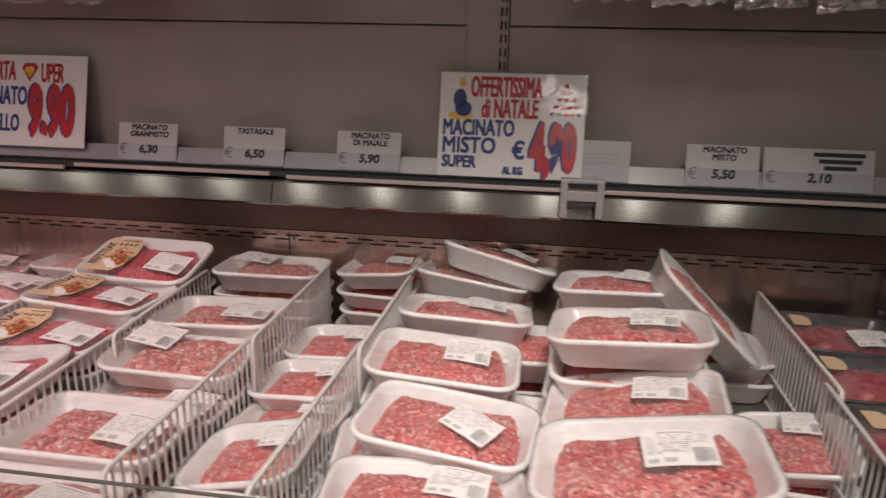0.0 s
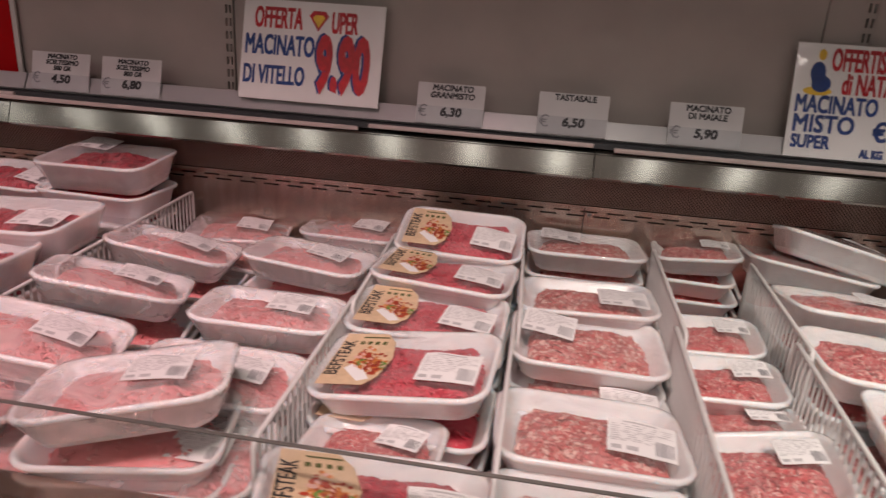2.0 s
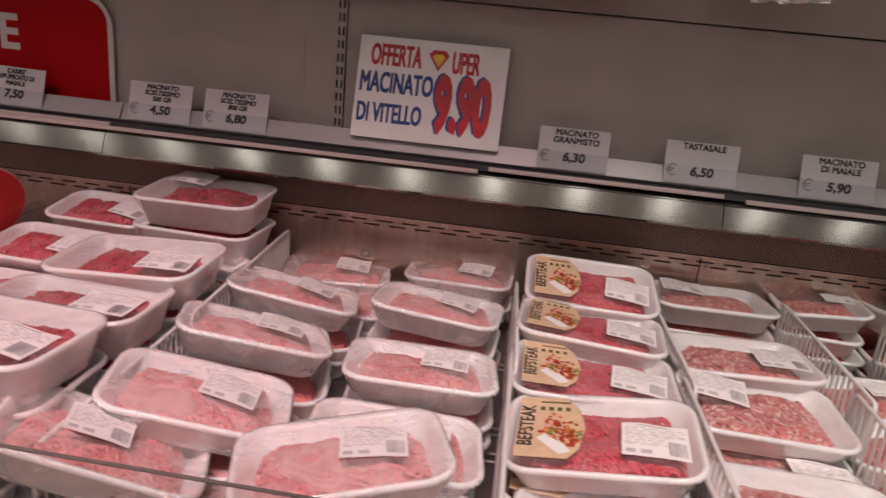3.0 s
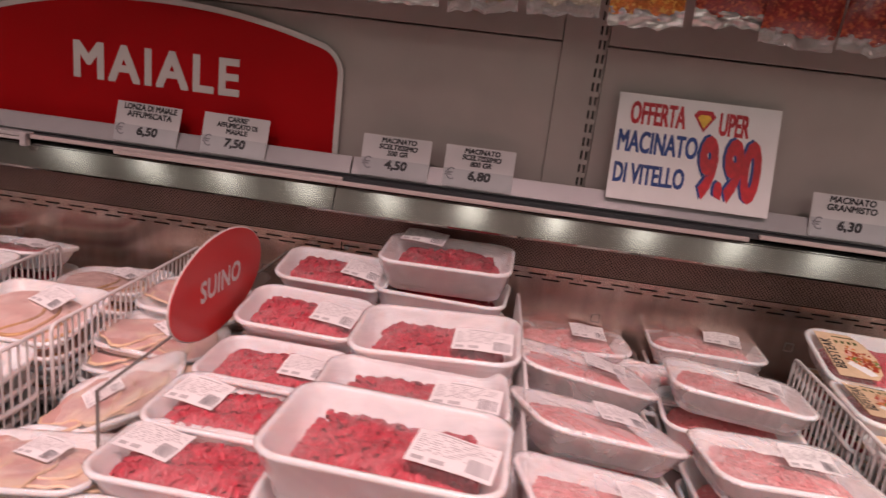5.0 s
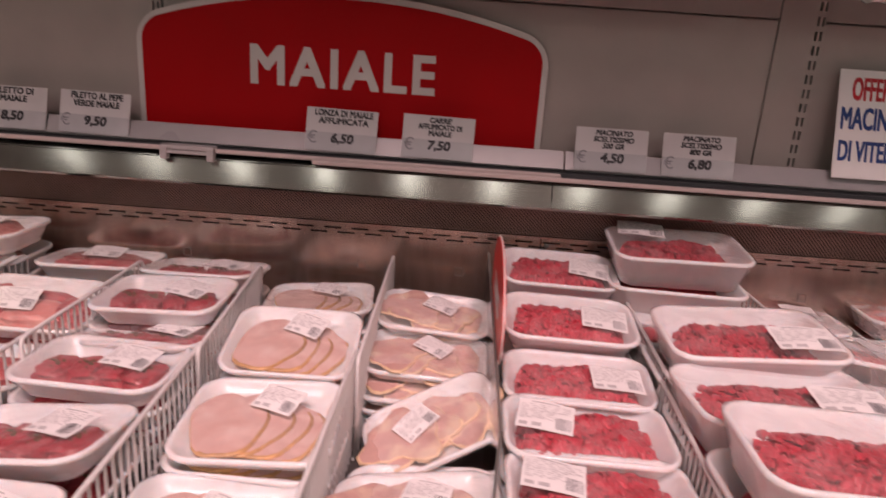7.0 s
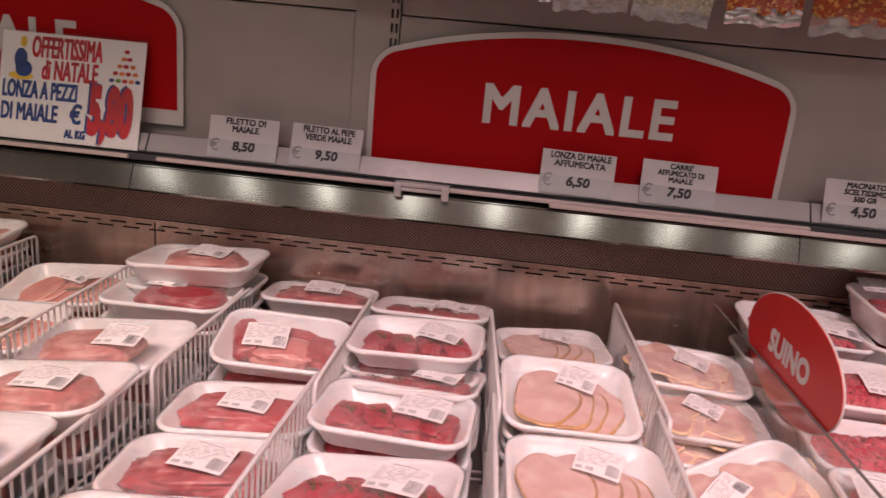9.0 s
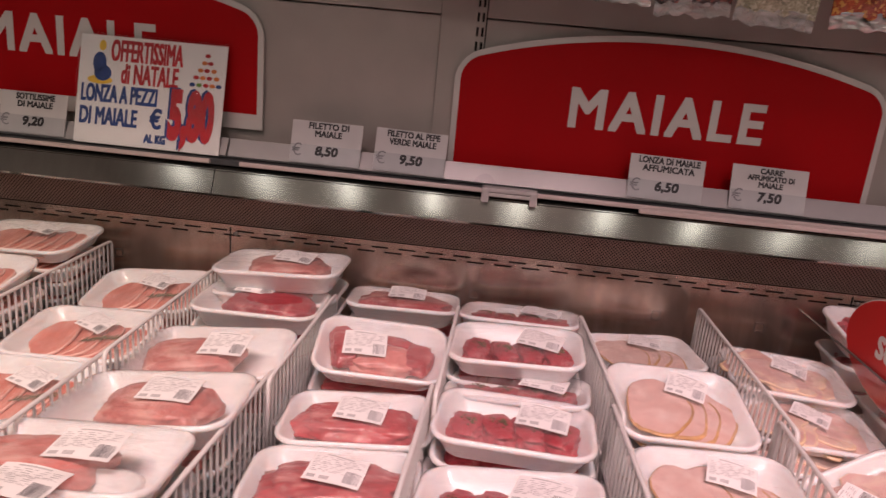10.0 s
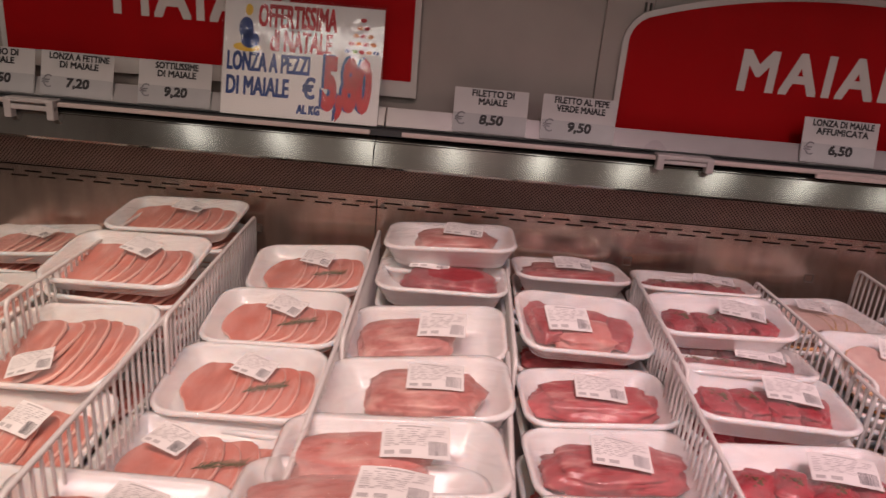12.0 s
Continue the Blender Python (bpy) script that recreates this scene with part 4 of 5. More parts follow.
def lump_bm(w, d, h, seed, rough=0.16):
    """A whole cut of meat: a rounded, uneven muscle."""
    bm = bmesh.new()
    bmesh.ops.create_uvsphere(bm, u_segments=48, v_segments=28, radius=0.5)
    for v in bm.verts:
        p = v.co.normalized()
        q = Vector((math.copysign(abs(p.x) ** 0.66, p.x), math.copysign(abs(p.y) ** 0.72, p.y), math.copysign(abs(p.z) ** 0.8, p.z)))
        k = 1 + rough * noise.noise(p * 1.8 + Vector((seed, 0, 0))) + rough * 0.45 * noise.noise(p * 5 + Vector((0, seed, 0))) + rough * 0.25 * noise.noise(p * 12 + Vector((0, 0, seed)))
        v.co = Vector((q.x * w / 2 * k, q.y * d / 2 * k, (q.z * 0.5 + 0.5) * h * (0.85 + 0.15 * k)))
    smooth(bm)
    return bm


def crumbs_bm(w, d, z, count, size, seed):
    rng = random.Random(seed)
    bm = bmesh.new()
    for _ in range(count):
        a, r = rng.uniform(0, math.tau), rng.random() ** 0.5
        bmesh.ops.create_icosphere(bm, subdivisions=1, radius=size * rng.uniform(0.5, 1.2), matrix=Matrix.Translation((w / 2 * r * math.cos(a), d / 2 * r * math.sin(a), z * (1 - 0.3 * r * r))) @ Matrix.Diagonal((1, 1, 0.6, 1)))
    return bm


def sprig_bm(length, seed):
    """A rosemary sprig: a stem with short narrow leaves."""
    rng = random.Random(seed)
    bm = bmesh.new()
    tube(bm, [(0, 0, 0.001), (length * 0.5, 0.004, 0.004), (length, 0, 0.002)], 0.0009, 4)
    for k in range(26):
        s = length * (0.08 + 0.9 * k / 26)
        side = 1 if k % 2 else -1
        ll = rng.uniform(0.010, 0.017)
        tip = (s + ll * 0.75, side * ll * 0.6, 0.004 + rng.uniform(0, 0.004))
        tube(bm, [(s, 0.003 * math.sin(math.pi * s / length), 0.003), ((s + tip[0]) / 2, tip[1] * 0.55, 0.005), tip], 0.0009, 4)
    return bm


def label_on(parent, w, d, x, y, z, turn, curl=0, rise=5.0):
    """A weight label that follows the slack film: slightly bent, with its print."""
    def bend(u, v):
        return 0.0022 * math.cos(1.5 * u + curl) - 0.0022 + 0.0016 * noise.noise((u * 1.3 + curl * 5, v * 1.3, 2.0)) + 0.0012 * v * (1 - curl)

    def sheet():
        bm = bmesh.new()
        n, m = 8, 6
        layers = []
        for up in (0.0006, 0.0):
            layers.append([[bm.verts.new((w / 2 * (2 * i / n - 1), d / 2 * (2 * j / m - 1), up + bend(2 * i / n - 1, 2 * j / m - 1))) for i in range(n + 1)] for j in range(m + 1)])
        for k, grid in enumerate(layers):
            for j in range(m):
                for i in range(n):
                    bm.faces.new((grid[j][i], grid[j][i + 1], grid[j + 1][i + 1], grid[j + 1][i])[::1 - 2 * k]).smooth = True
        return bm

    def marks(rows):
        bm = bmesh.new()
        for x0, x1, y0, y1 in rows:
            n = max(1, round((x1 - x0) / 0.25))
            for i in range(n):
                a, b = x0 + (x1 - x0) * i / n, x0 + (x1 - x0) * (i + 1) / n
                bm.faces.new([bm.verts.new((w / 2 * px, d / 2 * py, 0.0010 + bend(px, py))) for px, py in ((a, y0), (b, y0), (b, y1), (a, y1))])
        return bm

    def lines():
        rng = random.Random(3 + curl)
        rows = [(-0.55, 0.45, 0.80, 0.88)]
        for k in range(9):
            yy, px = 0.66 - 0.125 * k, -0.90
            while px < (0.86 if k < 4 else 0.25):
                run = rng.uniform(0.10, 0.30)
                rows.append((px, min(px + run, 0.92), yy, yy + 0.042))
                px += run + rng.uniform(0.06, 0.22)
            if k in (3, 7):
                rows.append((-0.92, 0.92 if k == 3 else 0.2, yy - 0.045, yy - 0.03))
        rows += [(-0.88, -0.60, -0.84, -0.60), (-0.45, -0.12, -0.84, -0.60)]
        return marks(rows)

    def bars():
        rng = random.Random(7)
        rows, px = [], 0.38
        while px < 0.90:
            t = rng.choice((0.016, 0.026, 0.036))
            rows.append((px, px + t, -0.82, -0.02))
            px += t + rng.choice((0.026, 0.04))
        return marks(rows)

    lab = part("label", cached(("label", w, d, curl), sheet, M_LABEL), None, parent, "white printed weight label")
    lab.matrix_basis = pose(x, y, z + 0.35 * d * math.sin(radians(rise)), rise, 0, 0) @ pose(0, 0, 0, 0, 0, turn)
    tagged(part("print_block", cached(("print_block", w, d, curl), lines, M_LABEL_INK), None, lab), kind="stuff")
    tagged(part("barcode", cached(("barcode", w, d, curl), bars, M_EURO), None, lab), kind="stuff")
    return lab


def kraft_bm(w, d):
    """A band with a straight outer side and a bowed inner side."""
    bm = bmesh.new()
    pts = [(-0.43, 0.38), (-0.43, -0.38), (-0.17, -0.38), (-0.11, -0.26), (-0.08, 0.0), (-0.11, 0.24), (-0.18, 0.38)]
    loft(bm, [[(px * w, py * d, 0) for px, py in pts], [(px * w, py * d, 0.0006) for px, py in pts]])
    for fc in bm.faces:
        fc.smooth = False
    return bm


def kraft_on(parent, w, d, z):
    """The kraft-brown band of the steak trays with its printed dish."""
    ob = part("brand_band", cached(("brand_band", w, d), lambda: kraft_bm(w, d), M_KRAFT), None, parent, "kraft-brown label with a printed dish")
    ob.matrix_basis = pose(0, 0, z)
    lettering("lettering", "BEFSTEAK", 0.026, M_INK, ob, Matrix.Translation((-w * 0.38, 0, 0.0009)) @ pose(0, 0, 0, 0, 0, 90), bold=0.0006, squeeze=0.80)

    def dish(off):
        def make():
            rng = random.Random(11 + off)
            bm = bmesh.new()
            for _ in range((70, 50, 7, 16)[off]):
                along, across = rng.uniform(-1, 1), rng.gauss(0, 0.42)
                px, py = -0.19 + 0.095 * along + 0.03 * across, -0.06 - 0.10 * along + 0.13 * across
                px = min(px, -0.105 - 0.35 * max(0, abs(py) - 0.12))
                bmesh.ops.create_circle(bm, cap_ends=True, segments=8, radius=rng.uniform(0.0018, 0.0052), matrix=Matrix.Translation((px * w, py * d, 0.0010 + off * 0.0002 + rng.uniform(0, 0.00015))) @ pose(0, 0, 0, 0, 0, rng.uniform(0, 180)) @ Matrix.Diagonal((1, rng.uniform(0.45, 1), 1, 1)))
            return bm
        return make

    def plate():
        bm = bmesh.new()
        bm.faces.new([bm.verts.new((px * w, py * d, 0.0008)) for px, py in ((-0.325, -0.16), (-0.21, -0.335), (-0.15, -0.30), (-0.26, -0.06))])
        return bm

    def icons():
        bm = bmesh.new()
        for k in range(4):
            box(bm, w * (-0.32 + 0.045 * k), w * (-0.295 + 0.045 * k), d * 0.20, d * 0.25, 0.0008, 0.0009)
        box(bm, -w * 0.32, -w * 0.16, d * 0.305, d * 0.325, 0.0008, 0.0009)
        return bm

    part("plate_print", cached(("plate_print",), plate, M_SHEET), None, ob)
    for k, ink in enumerate((M_DISH, M_DISH_RED, M_GREEN, M_LOIN_FAT)):
        part("dish_print", cached(("dish_print", k), dish(k), ink), None, ob)
    part("icon_print", cached(("icon_print",), icons, M_HERB), None, ob)
    return ob


KINDS = {
    "steak": ((0.247, 0.177, 0.046), "white foam tray of red minced beef with kraft label"),
    "pork_mince": ((0.237, 0.169, 0.046), "white foam tray of pale minced pork under cling film"),
    "small_mince": ((0.176, 0.148, 0.042), "small white foam tray of minced pork under cling film"),
    "mixed": ((0.244, 0.174, 0.050), "white foam tray of coarse mixed mince under cling film"),
    "veal": ((0.233, 0.169, 0.048), "white foam tray of pink minced veal under cling film"),
    "beef_big": ((0.258, 0.180, 0.066), "deep white foam tray of bright red minced beef"),
    "beef": ((0.226, 0.153, 0.050), "white foam tray of bright red minced beef under cling film"),
    "carre": ((0.204, 0.152, 0.024), "flat white tray of smoked pork slices in wrinkled film"),
    "smoked": ((0.207, 0.184, 0.024), "flat white tray with fanned smoked loin slices"),
    "pepper": ((0.224, 0.155, 0.040), "white foam tray of green-pepper pork fillet pieces"),
    "fillet": ((0.221, 0.158, 0.040), "white foam tray with a red pork fillet under cling film"),
    "medley": ((0.221, 0.158, 0.040), "white foam tray with a red fillet curled round pale loin"),
    "piece": ((0.244, 0.166, 0.044), "white foam tray with a piece of pork loin under cling film"),
    "red_cut": ((0.231, 0.158, 0.044), "white foam tray with a dark red lean cut"),
    "rosemary": ((0.223, 0.167, 0.030), "white foam tray of pork slices with a rosemary sprig"),
    "cutlet": ((0.237, 0.173, 0.032), "white foam tray of thin overlapping pork slices"),
    "black": ((0.236, 0.171, 0.040), "black plastic tray of red meat with yellow label"),
}


def fill(ob, kind, seed, w, d, h, buried=False):
    """The meat of a tray; returns the height on which its label lies."""
    v = seed % 3
    if kind in ("steak", "pork_mince", "small_mince", "mixed", "veal", "beef_big", "beef", "black"):
        mat, top, count, radius, way = {"steak": (M_BEEF, h * 0.88, 900, 0.0026, None), "pork_mince": (M_PORK_MINCE, h * 0.88, 800, 0.0034, None), "small_mince": (M_MIXED, h * 0.88, 620, 0.0029, None), "mixed": (M_MIXED, h * 1.04, 1300, 0.0022, None), "veal": (M_VEAL, h * 0.94, 1300, 0.0021, None), "beef_big": (M_BEEF, h * 0.84, 640, 0.0044, 1.5), "beef": (M_BEEF, h * 0.93, 560, 0.0040, 1.5), "black": (M_DARK_MEAT, h * 0.8, 160, 0.003, None)}[kind]
        cover = {"pork_mince": (-0.9, 0.98), "beef_big": (-0.97, 0.97)}.get(kind, (-1.0, 1.0))
        coarse = kind in ("beef", "beef_big", "steak")
        longest = 0.0135 if coarse else 0.009
        if buried:
            v, count, top = 0, 70, min(top, h * 0.84)
        me = cached(("mince", kind, v, buried), lambda: mince_bm(w, d, h, top, v + 2, count, radius, way, cover, longest, 0.55 if coarse else -0.15), mat)
        part("mince", me, None, ob)
        return max(top * 0.98, h) + 0.002 if kind == "mixed" else h + 0.0012
    rng = random.Random(seed)
    if kind in ("smoked", "carre"):
        count = 4 if kind == "smoked" else 5
        me = cached(("slice", kind), lambda: slab_bm(0.100, 0.136, 0.0042, 3, 0.16, rind=(-118, 48)) if kind == "smoked" else slab_bm(0.118, 0.104, 0.0045, 5, 0.50, rind=(-150, 0)), [M_HAM, M_HAM_EDGE] if kind == "smoked" else [M_CARRE, M_CARRE_FAT])
        step = 0.025 if kind == "smoked" else 0.024
        for k in range(count):
            s = part("slice", me, None, ob)
            s.matrix_basis = pose(((count - 1) / 2 - k) * step + rng.uniform(-1, 1) * 0.005, -0.008 + rng.uniform(-1, 1) * 0.006, 0.0068 + k * 0.0036, 0 if kind == "smoked" else rng.uniform(-8, 8), 2, rng.uniform(-14, 14) - 6 if kind == "smoked" else rng.uniform(-50, 50))
        return h + 0.001 + (0.003 if kind == "carre" else 0)
    if kind in ("rosemary", "cutlet"):
        count, step, ww, dd = (6, 0.0225, 0.080, 0.112) if kind == "rosemary" else (6, 0.0235, 0.104, 0.136)
        me = cached(("slice", kind), lambda: slab_bm(ww, dd, 0.0055, 8, 0.26), [M_LOIN, M_LOIN_FAT])
        for k in range(count):
            s = part("slice", me, None, ob)
            s.matrix_basis = pose((k - (count - 1) / 2) * step + (0.012 if kind == "rosemary" else 0), -0.010 + rng.uniform(-1, 1) * 0.006, 0.012 + rng.uniform(0, 0.002), rng.uniform(-3, 3), -11 + rng.uniform(-2, 2), rng.uniform(-9, 9))
        if kind == "rosemary":
            sp = part("rosemary_sprig", cached(("rosemary_sprig",), lambda: sprig_bm(0.09, 3), M_HERB), None, ob, "green rosemary sprig")
            sp.matrix_basis = pose(0.004, -0.026, 0.0245, 0, 0, 22 + rng.uniform(-20, 16)) @ Matrix.Scale(0.7, 4)
        return h + 0.003
    if kind == "pepper":
        me = cached(("medallion", v), lambda: lump_bm(0.050, 0.066, 0.033, v + 1.5, 0.30), M_DARK_MEAT)
        cr = cached(("pepper_crumbs",), lambda: crumbs_bm(0.034, 0.046, 0.0365, 30, 0.0026, 5), M_PEPPER)
        for k in range(4):
            m = pose((k - 1.5) * 0.043, -0.008 + rng.uniform(-1, 1) * 0.007, 0.0045, 0, 0, rng.uniform(-25, 25))
            s = part("medallion", me, None, ob)
            s.matrix_basis = m
            c = part("pepper_crumbs", cr, None, s)
        return h + 0.002
    if kind == "fillet":
        me = cached(("fillet", v), lambda: lump_bm(0.176, 0.088, 0.040, v + 4.2, 0.22), M_FILLET)
        s = part("fillet", me, None, ob)
        s.matrix_basis = pose(0, 0.002, 0.0045, 0, 0, rng.uniform(-6, 6))
        return h + 0.002
    if kind == "medley":
        for px, py, sx, sy, sz, turn, flesh in ((0.004, -0.016, 0.120, 0.062, 0.034, 4, M_COPPA), (-0.062, 0.006, 0.048, 0.096, 0.037, 12, M_FILLET), (0.062, -0.004, 0.050, 0.066, 0.036, -14, M_FILLET), (0.0, 0.030, 0.120, 0.036, 0.030, -3, M_FILLET)):
            s = part("cut", cached(("medley_cut", px), lambda: lump_bm(sx, sy, sz, 3.1 + px * 20, 0.20), flesh), None, ob)
            s.matrix_basis = pose(px, py, 0.0045, 0, 0, turn)
        return h + 0.002
    if kind == "red_cut":
        s = part("cut", cached(("red_cut",), lambda: lump_bm(0.172, 0.098, 0.044, 2.7, 0.14), M_DARK_MEAT), None, ob)
        s.matrix_basis = pose(0.015, 0, 0.0045, 0, 0, -4)
        return h + 0.002
    if kind == "piece":
        me = cached(("cut", v), lambda: lump_bm(0.150, 0.104, 0.046, v + 8.4, 0.16), M_COPPA)
        s = part("cut", me, None, ob)
        s.matrix_basis = pose(-0.012 + 0.02 * ((seed % 2) * 2 - 1), 0, 0.0045, 0, 0, rng.uniform(-10, 10))
        return h + 0.002
    return h


COUNT = [0]
LABELS = {"steak": (0.080, 0.064), "pork_mince": (0.082, 0.066), "beef": (0.076, 0.062), "beef_big": (0.090, 0.062), "small_mince": (0.056, 0.046), "smoked": (0.060, 0.050), "carre": (0.058, 0.044), "rosemary": (0.056, 0.044), "cutlet": (0.056, 0.044)}


def packed(kind, m, lab=None, wrapped=True, scale=1.0):
    """One packed tray; m is the pose of its rim's middle."""
    (w, d, h), words = KINDS[kind]
    COUNT[0] += 1
    seed = COUNT[0]
    ob = thing("meat_tray", m @ pose(0, 0, -h) @ Matrix.Scale(scale, 4), words, "meat tray", "packed meat trays")
    part("tray", cached(("tray", w, d, h), lambda: tray_bm(w, d, h), M_BLACK_TRAY if kind == "black" else M_FOAM), None, ob)
    z = fill(ob, kind, seed, w, d, h, not wrapped)
    if wrapped:
        loose = kind in ("carre",)
        dome = max(0.0, z - h) + (0.004 if kind in ("mixed", "veal", "fillet", "piece") else 0.0)
        fm = part("film", cached(("film", kind, seed % 2), lambda: film_bm(w, d, h, dome, seed % 2 + 1.0), M_FILM_LOOSE if loose else M_FILM_HAZY if kind == "veal" else M_FILM), None, ob, "clear cling film")
        fm.visible_shadow = False
        z = h + 0.0022
    if lab:
        u, v, turn = lab
        domed = kind in ("veal", "mixed", "fillet", "piece")
        v -= 0.22 if domed else 0.0
        lw, ld = LABELS.get(kind, (0.072, 0.056))
        label_on(ob, lw, ld, u * w / 2, v * d / 2, z + 0.0012 + (0.006 if domed else 0.001) * max(0, 1 - u * u) * max(0, 1 - v * v) + 0.0020, turn + (seed * 37 % 11 - 5), seed % 2, 6.0 if domed else 3.0)
    if kind == "steak":
        kraft_on(ob, w, d, h + 0.0040)
    if kind == "black":
        band = part("brand_band", cached(("plain_band", w, d), lambda: kraft_bm(w * 0.45, d * 0.36), M_KRAFT), None, ob, "yellowish printed band")
        band.location = (-0.035, 0.035, h + 0.004)
    return ob


def stack(kind, x, y, z, rx=0, ry=0, rz=0, lab=None, under=None, scale=1.0, below=True, back_by=0.0):
    """A tray whose rim is at z, and the trays under it down to the deck."""
    h = KINDS[kind][0][2]
    packed(kind, pose(x, y, z, rx, ry, rz), lab, True, scale)
    if not below:
        return
    rng = random.Random(int(abs(x) * 1000 + y * 100))
    top = z - h - 0.5 * KINDS[kind][0][1] * abs(math.sin(radians(rx))) - 0.5 * KINDS[kind][0][0] * abs(math.sin(radians(ry))) - 0.002
    room = top - 0.787 + (0.010 if kind == "beef_big" else 0.006)
    lk = under or kind
    lh = KINDS[lk][0][2]
    n = max(1, round(room / (lh * 0.86))) if room > 0.010 else 0
    for k in range(n):
        gap = room / n
        packed(lk, pose(x + rng.uniform(-1, 1) * 0.006, y + rng.uniform(-1, 1) * 0.006 + back_by, max(0.787 + lh, 0.787 + gap * (k + 1)), 0, 0, rng.uniform(-3, 3) + rz * 0.6), None, False, scale)


# pork slices, far end
stack("cutlet", -3.840, 1.410, 0.879, 2.1, -4.9, -0.6, (0.1, 0.2, -10))
stack("cutlet", -3.793, 1.175, 0.849, 12.3, -10.9, -11.7, (0.1, 0.2, -10))
# thin pork slices
stack("cutlet", -3.513, 1.367, 0.974, 4.2, -1.9, 1.1, (0.1, 0.3, -14))
stack("cutlet", -3.513, 1.158, 0.960, 8.8, -1.4, -0.9, (0.1, 0.3, -14))
stack("cutlet", -3.513, 0.958, 0.905, 16.0, -8.7, -10.3, (-0.1, -0.55, 30))
stack("cutlet", -3.509, 0.814, 0.848, 14.0, -7.1, -6.4, (0.1, 0.3, -14))
# pork slices with rosemary
stack("rosemary", -3.250, 1.330, 0.904, 10.0, -3.8, 3.8, (0.1, 0.25, -18))
stack("rosemary", -3.258, 1.130, 0.894, 7.2, -1.7, 1.4, (0.1, 0.25, -18))
stack("rosemary", -3.263, 0.968, 0.869, 7.0, -0.5, 1.4, (0.1, 0.25, -18))
stack("rosemary", -3.278, 0.823, 0.847, -1.7, 2.6, 4.9, (-0.3, 0.2, -28))
stack("rosemary", -3.286, 0.653, 0.894, -8.3, 11.0, 14.6, (0.1, 0.25, -18))
# pieces of loin
stack("piece", -2.991, 1.360, 0.981, -1.3, -3.1, 0.4, (0.2, 0.2, -6))
stack("red_cut", -2.999, 1.266, 0.937, 0.1, -0.5, 0.8, (-0.2, 0.5, -4))
stack("piece", -3.013, 1.074, 0.916, 4.7, -5.5, 0.3, (0.2, 0.2, -6))
stack("piece", -3.015, 0.894, 0.928, -2.2, -5.0, 3.1, (0.2, 0.2, -6))
stack("piece", -3.029, 0.731, 0.943, -7.4, -0.8, 4.5, (0.2, 0.2, -6))
stack("piece", -3.043, 0.643, 0.954, -14.0, 1.9, 5.3, (0.2, 0.2, -6))
# fillets
stack("fillet", -2.754, 1.394, 0.922, -5.9, -0.1, 2.9, (0.05, 0.2, -6))
stack("medley", -2.759, 1.168, 0.914, 13.1, 2.8, 5.8, (-0.25, -0.05, 4), under="fillet")
stack("fillet", -2.761, 0.999, 0.877, -0.9, -2.9, 3.4, (0.05, 0.2, -6))
stack("fillet", -2.761, 0.847, 0.875, -3.8, -2.0, 4.7, (0.05, 0.2, -6))
# pepper fillets
stack("pepper", -2.526, 1.354, 0.934, -8.4, -2.5, -6.6, (0.35, 0.1, -12))
stack("pepper", -2.535, 1.185, 0.943, 2.2, -2.9, -2.5, (0.35, 0.1, -12))
stack("pepper", -2.528, 1.111, 0.902, -8.7, -4.4, -6.8, (0.35, 0.1, -12))
stack("pepper", -2.537, 0.975, 0.916, -0.4, -0.3, -3.7, (0.35, 0.1, -12))
stack("pepper", -2.544, 0.811, 0.903, -5.4, -6.8, -3.8, (0.35, 0.1, -12))
# smoked loin
stack("smoked", -2.296, 1.332, 0.897, -2.7, -3.0, 5.7, (0.15, 0.35, -18))
stack("smoked", -2.286, 1.085, 0.921, 10.5, 0.6, 2.4, (0.15, 0.35, -18))
stack("smoked", -2.276, 0.876, 0.906, 4.3, -1.4, 1.7, (0.15, 0.35, -18))
stack("smoked", -2.302, 0.708, 0.857, -12.3, 10.9, 20.4, (0.15, 0.35, -18))
# smoked chops
stack("carre", -2.069, 1.249, 0.920, 4.8, 2.4, -3.0, (0.1, 0.2, -25), back_by=0.05)
stack("carre", -2.075, 1.129, 0.893, 3.2, 1.5, -1.6, (0.1, 0.2, -25), back_by=0.05)
stack("carre", -2.059, 0.773, 0.868, -5.2, -2.7, 7.1, (0.1, 0.2, -25), back_by=0.05)
# minced beef
stack("beef", -1.838, 1.369, 0.982, 8.4, 1.3, 1.0, (0.5, -0.1, -4))
stack("beef", -1.839, 1.180, 0.957, 7.8, 1.0, -0.8, (0.5, -0.1, -4))
stack("beef", -1.841, 1.036, 0.919, 3.0, -0.3, -2.5, (0.5, -0.1, -4))
stack("beef", -1.846, 0.902, 0.913, 1.2, 0.6, -0.8, (-0.5, 0.1, -4))
stack("beef", -1.847, 0.783, 0.906, -3.1, 0.1, -0.4, (-0.5, 0.1, -4))
# large minced beef
stack("beef_big", -1.618, 1.374, 1.045, 4.0, -0.8, -1.0, (-0.45, 0.65, -4))
stack("beef_big", -1.593, 1.065, 1.002, 2.5, -2.7, 0.3, (0.55, -0.35, -3))
stack("beef_big", -1.603, 0.905, 0.985, -3.0, -1.5, 3.2, (0.55, -0.35, -3))
stack("beef_big", -1.600, 0.725, 1.018, -1.8, 0.9, -1.6, (0.55, -0.35, -3))
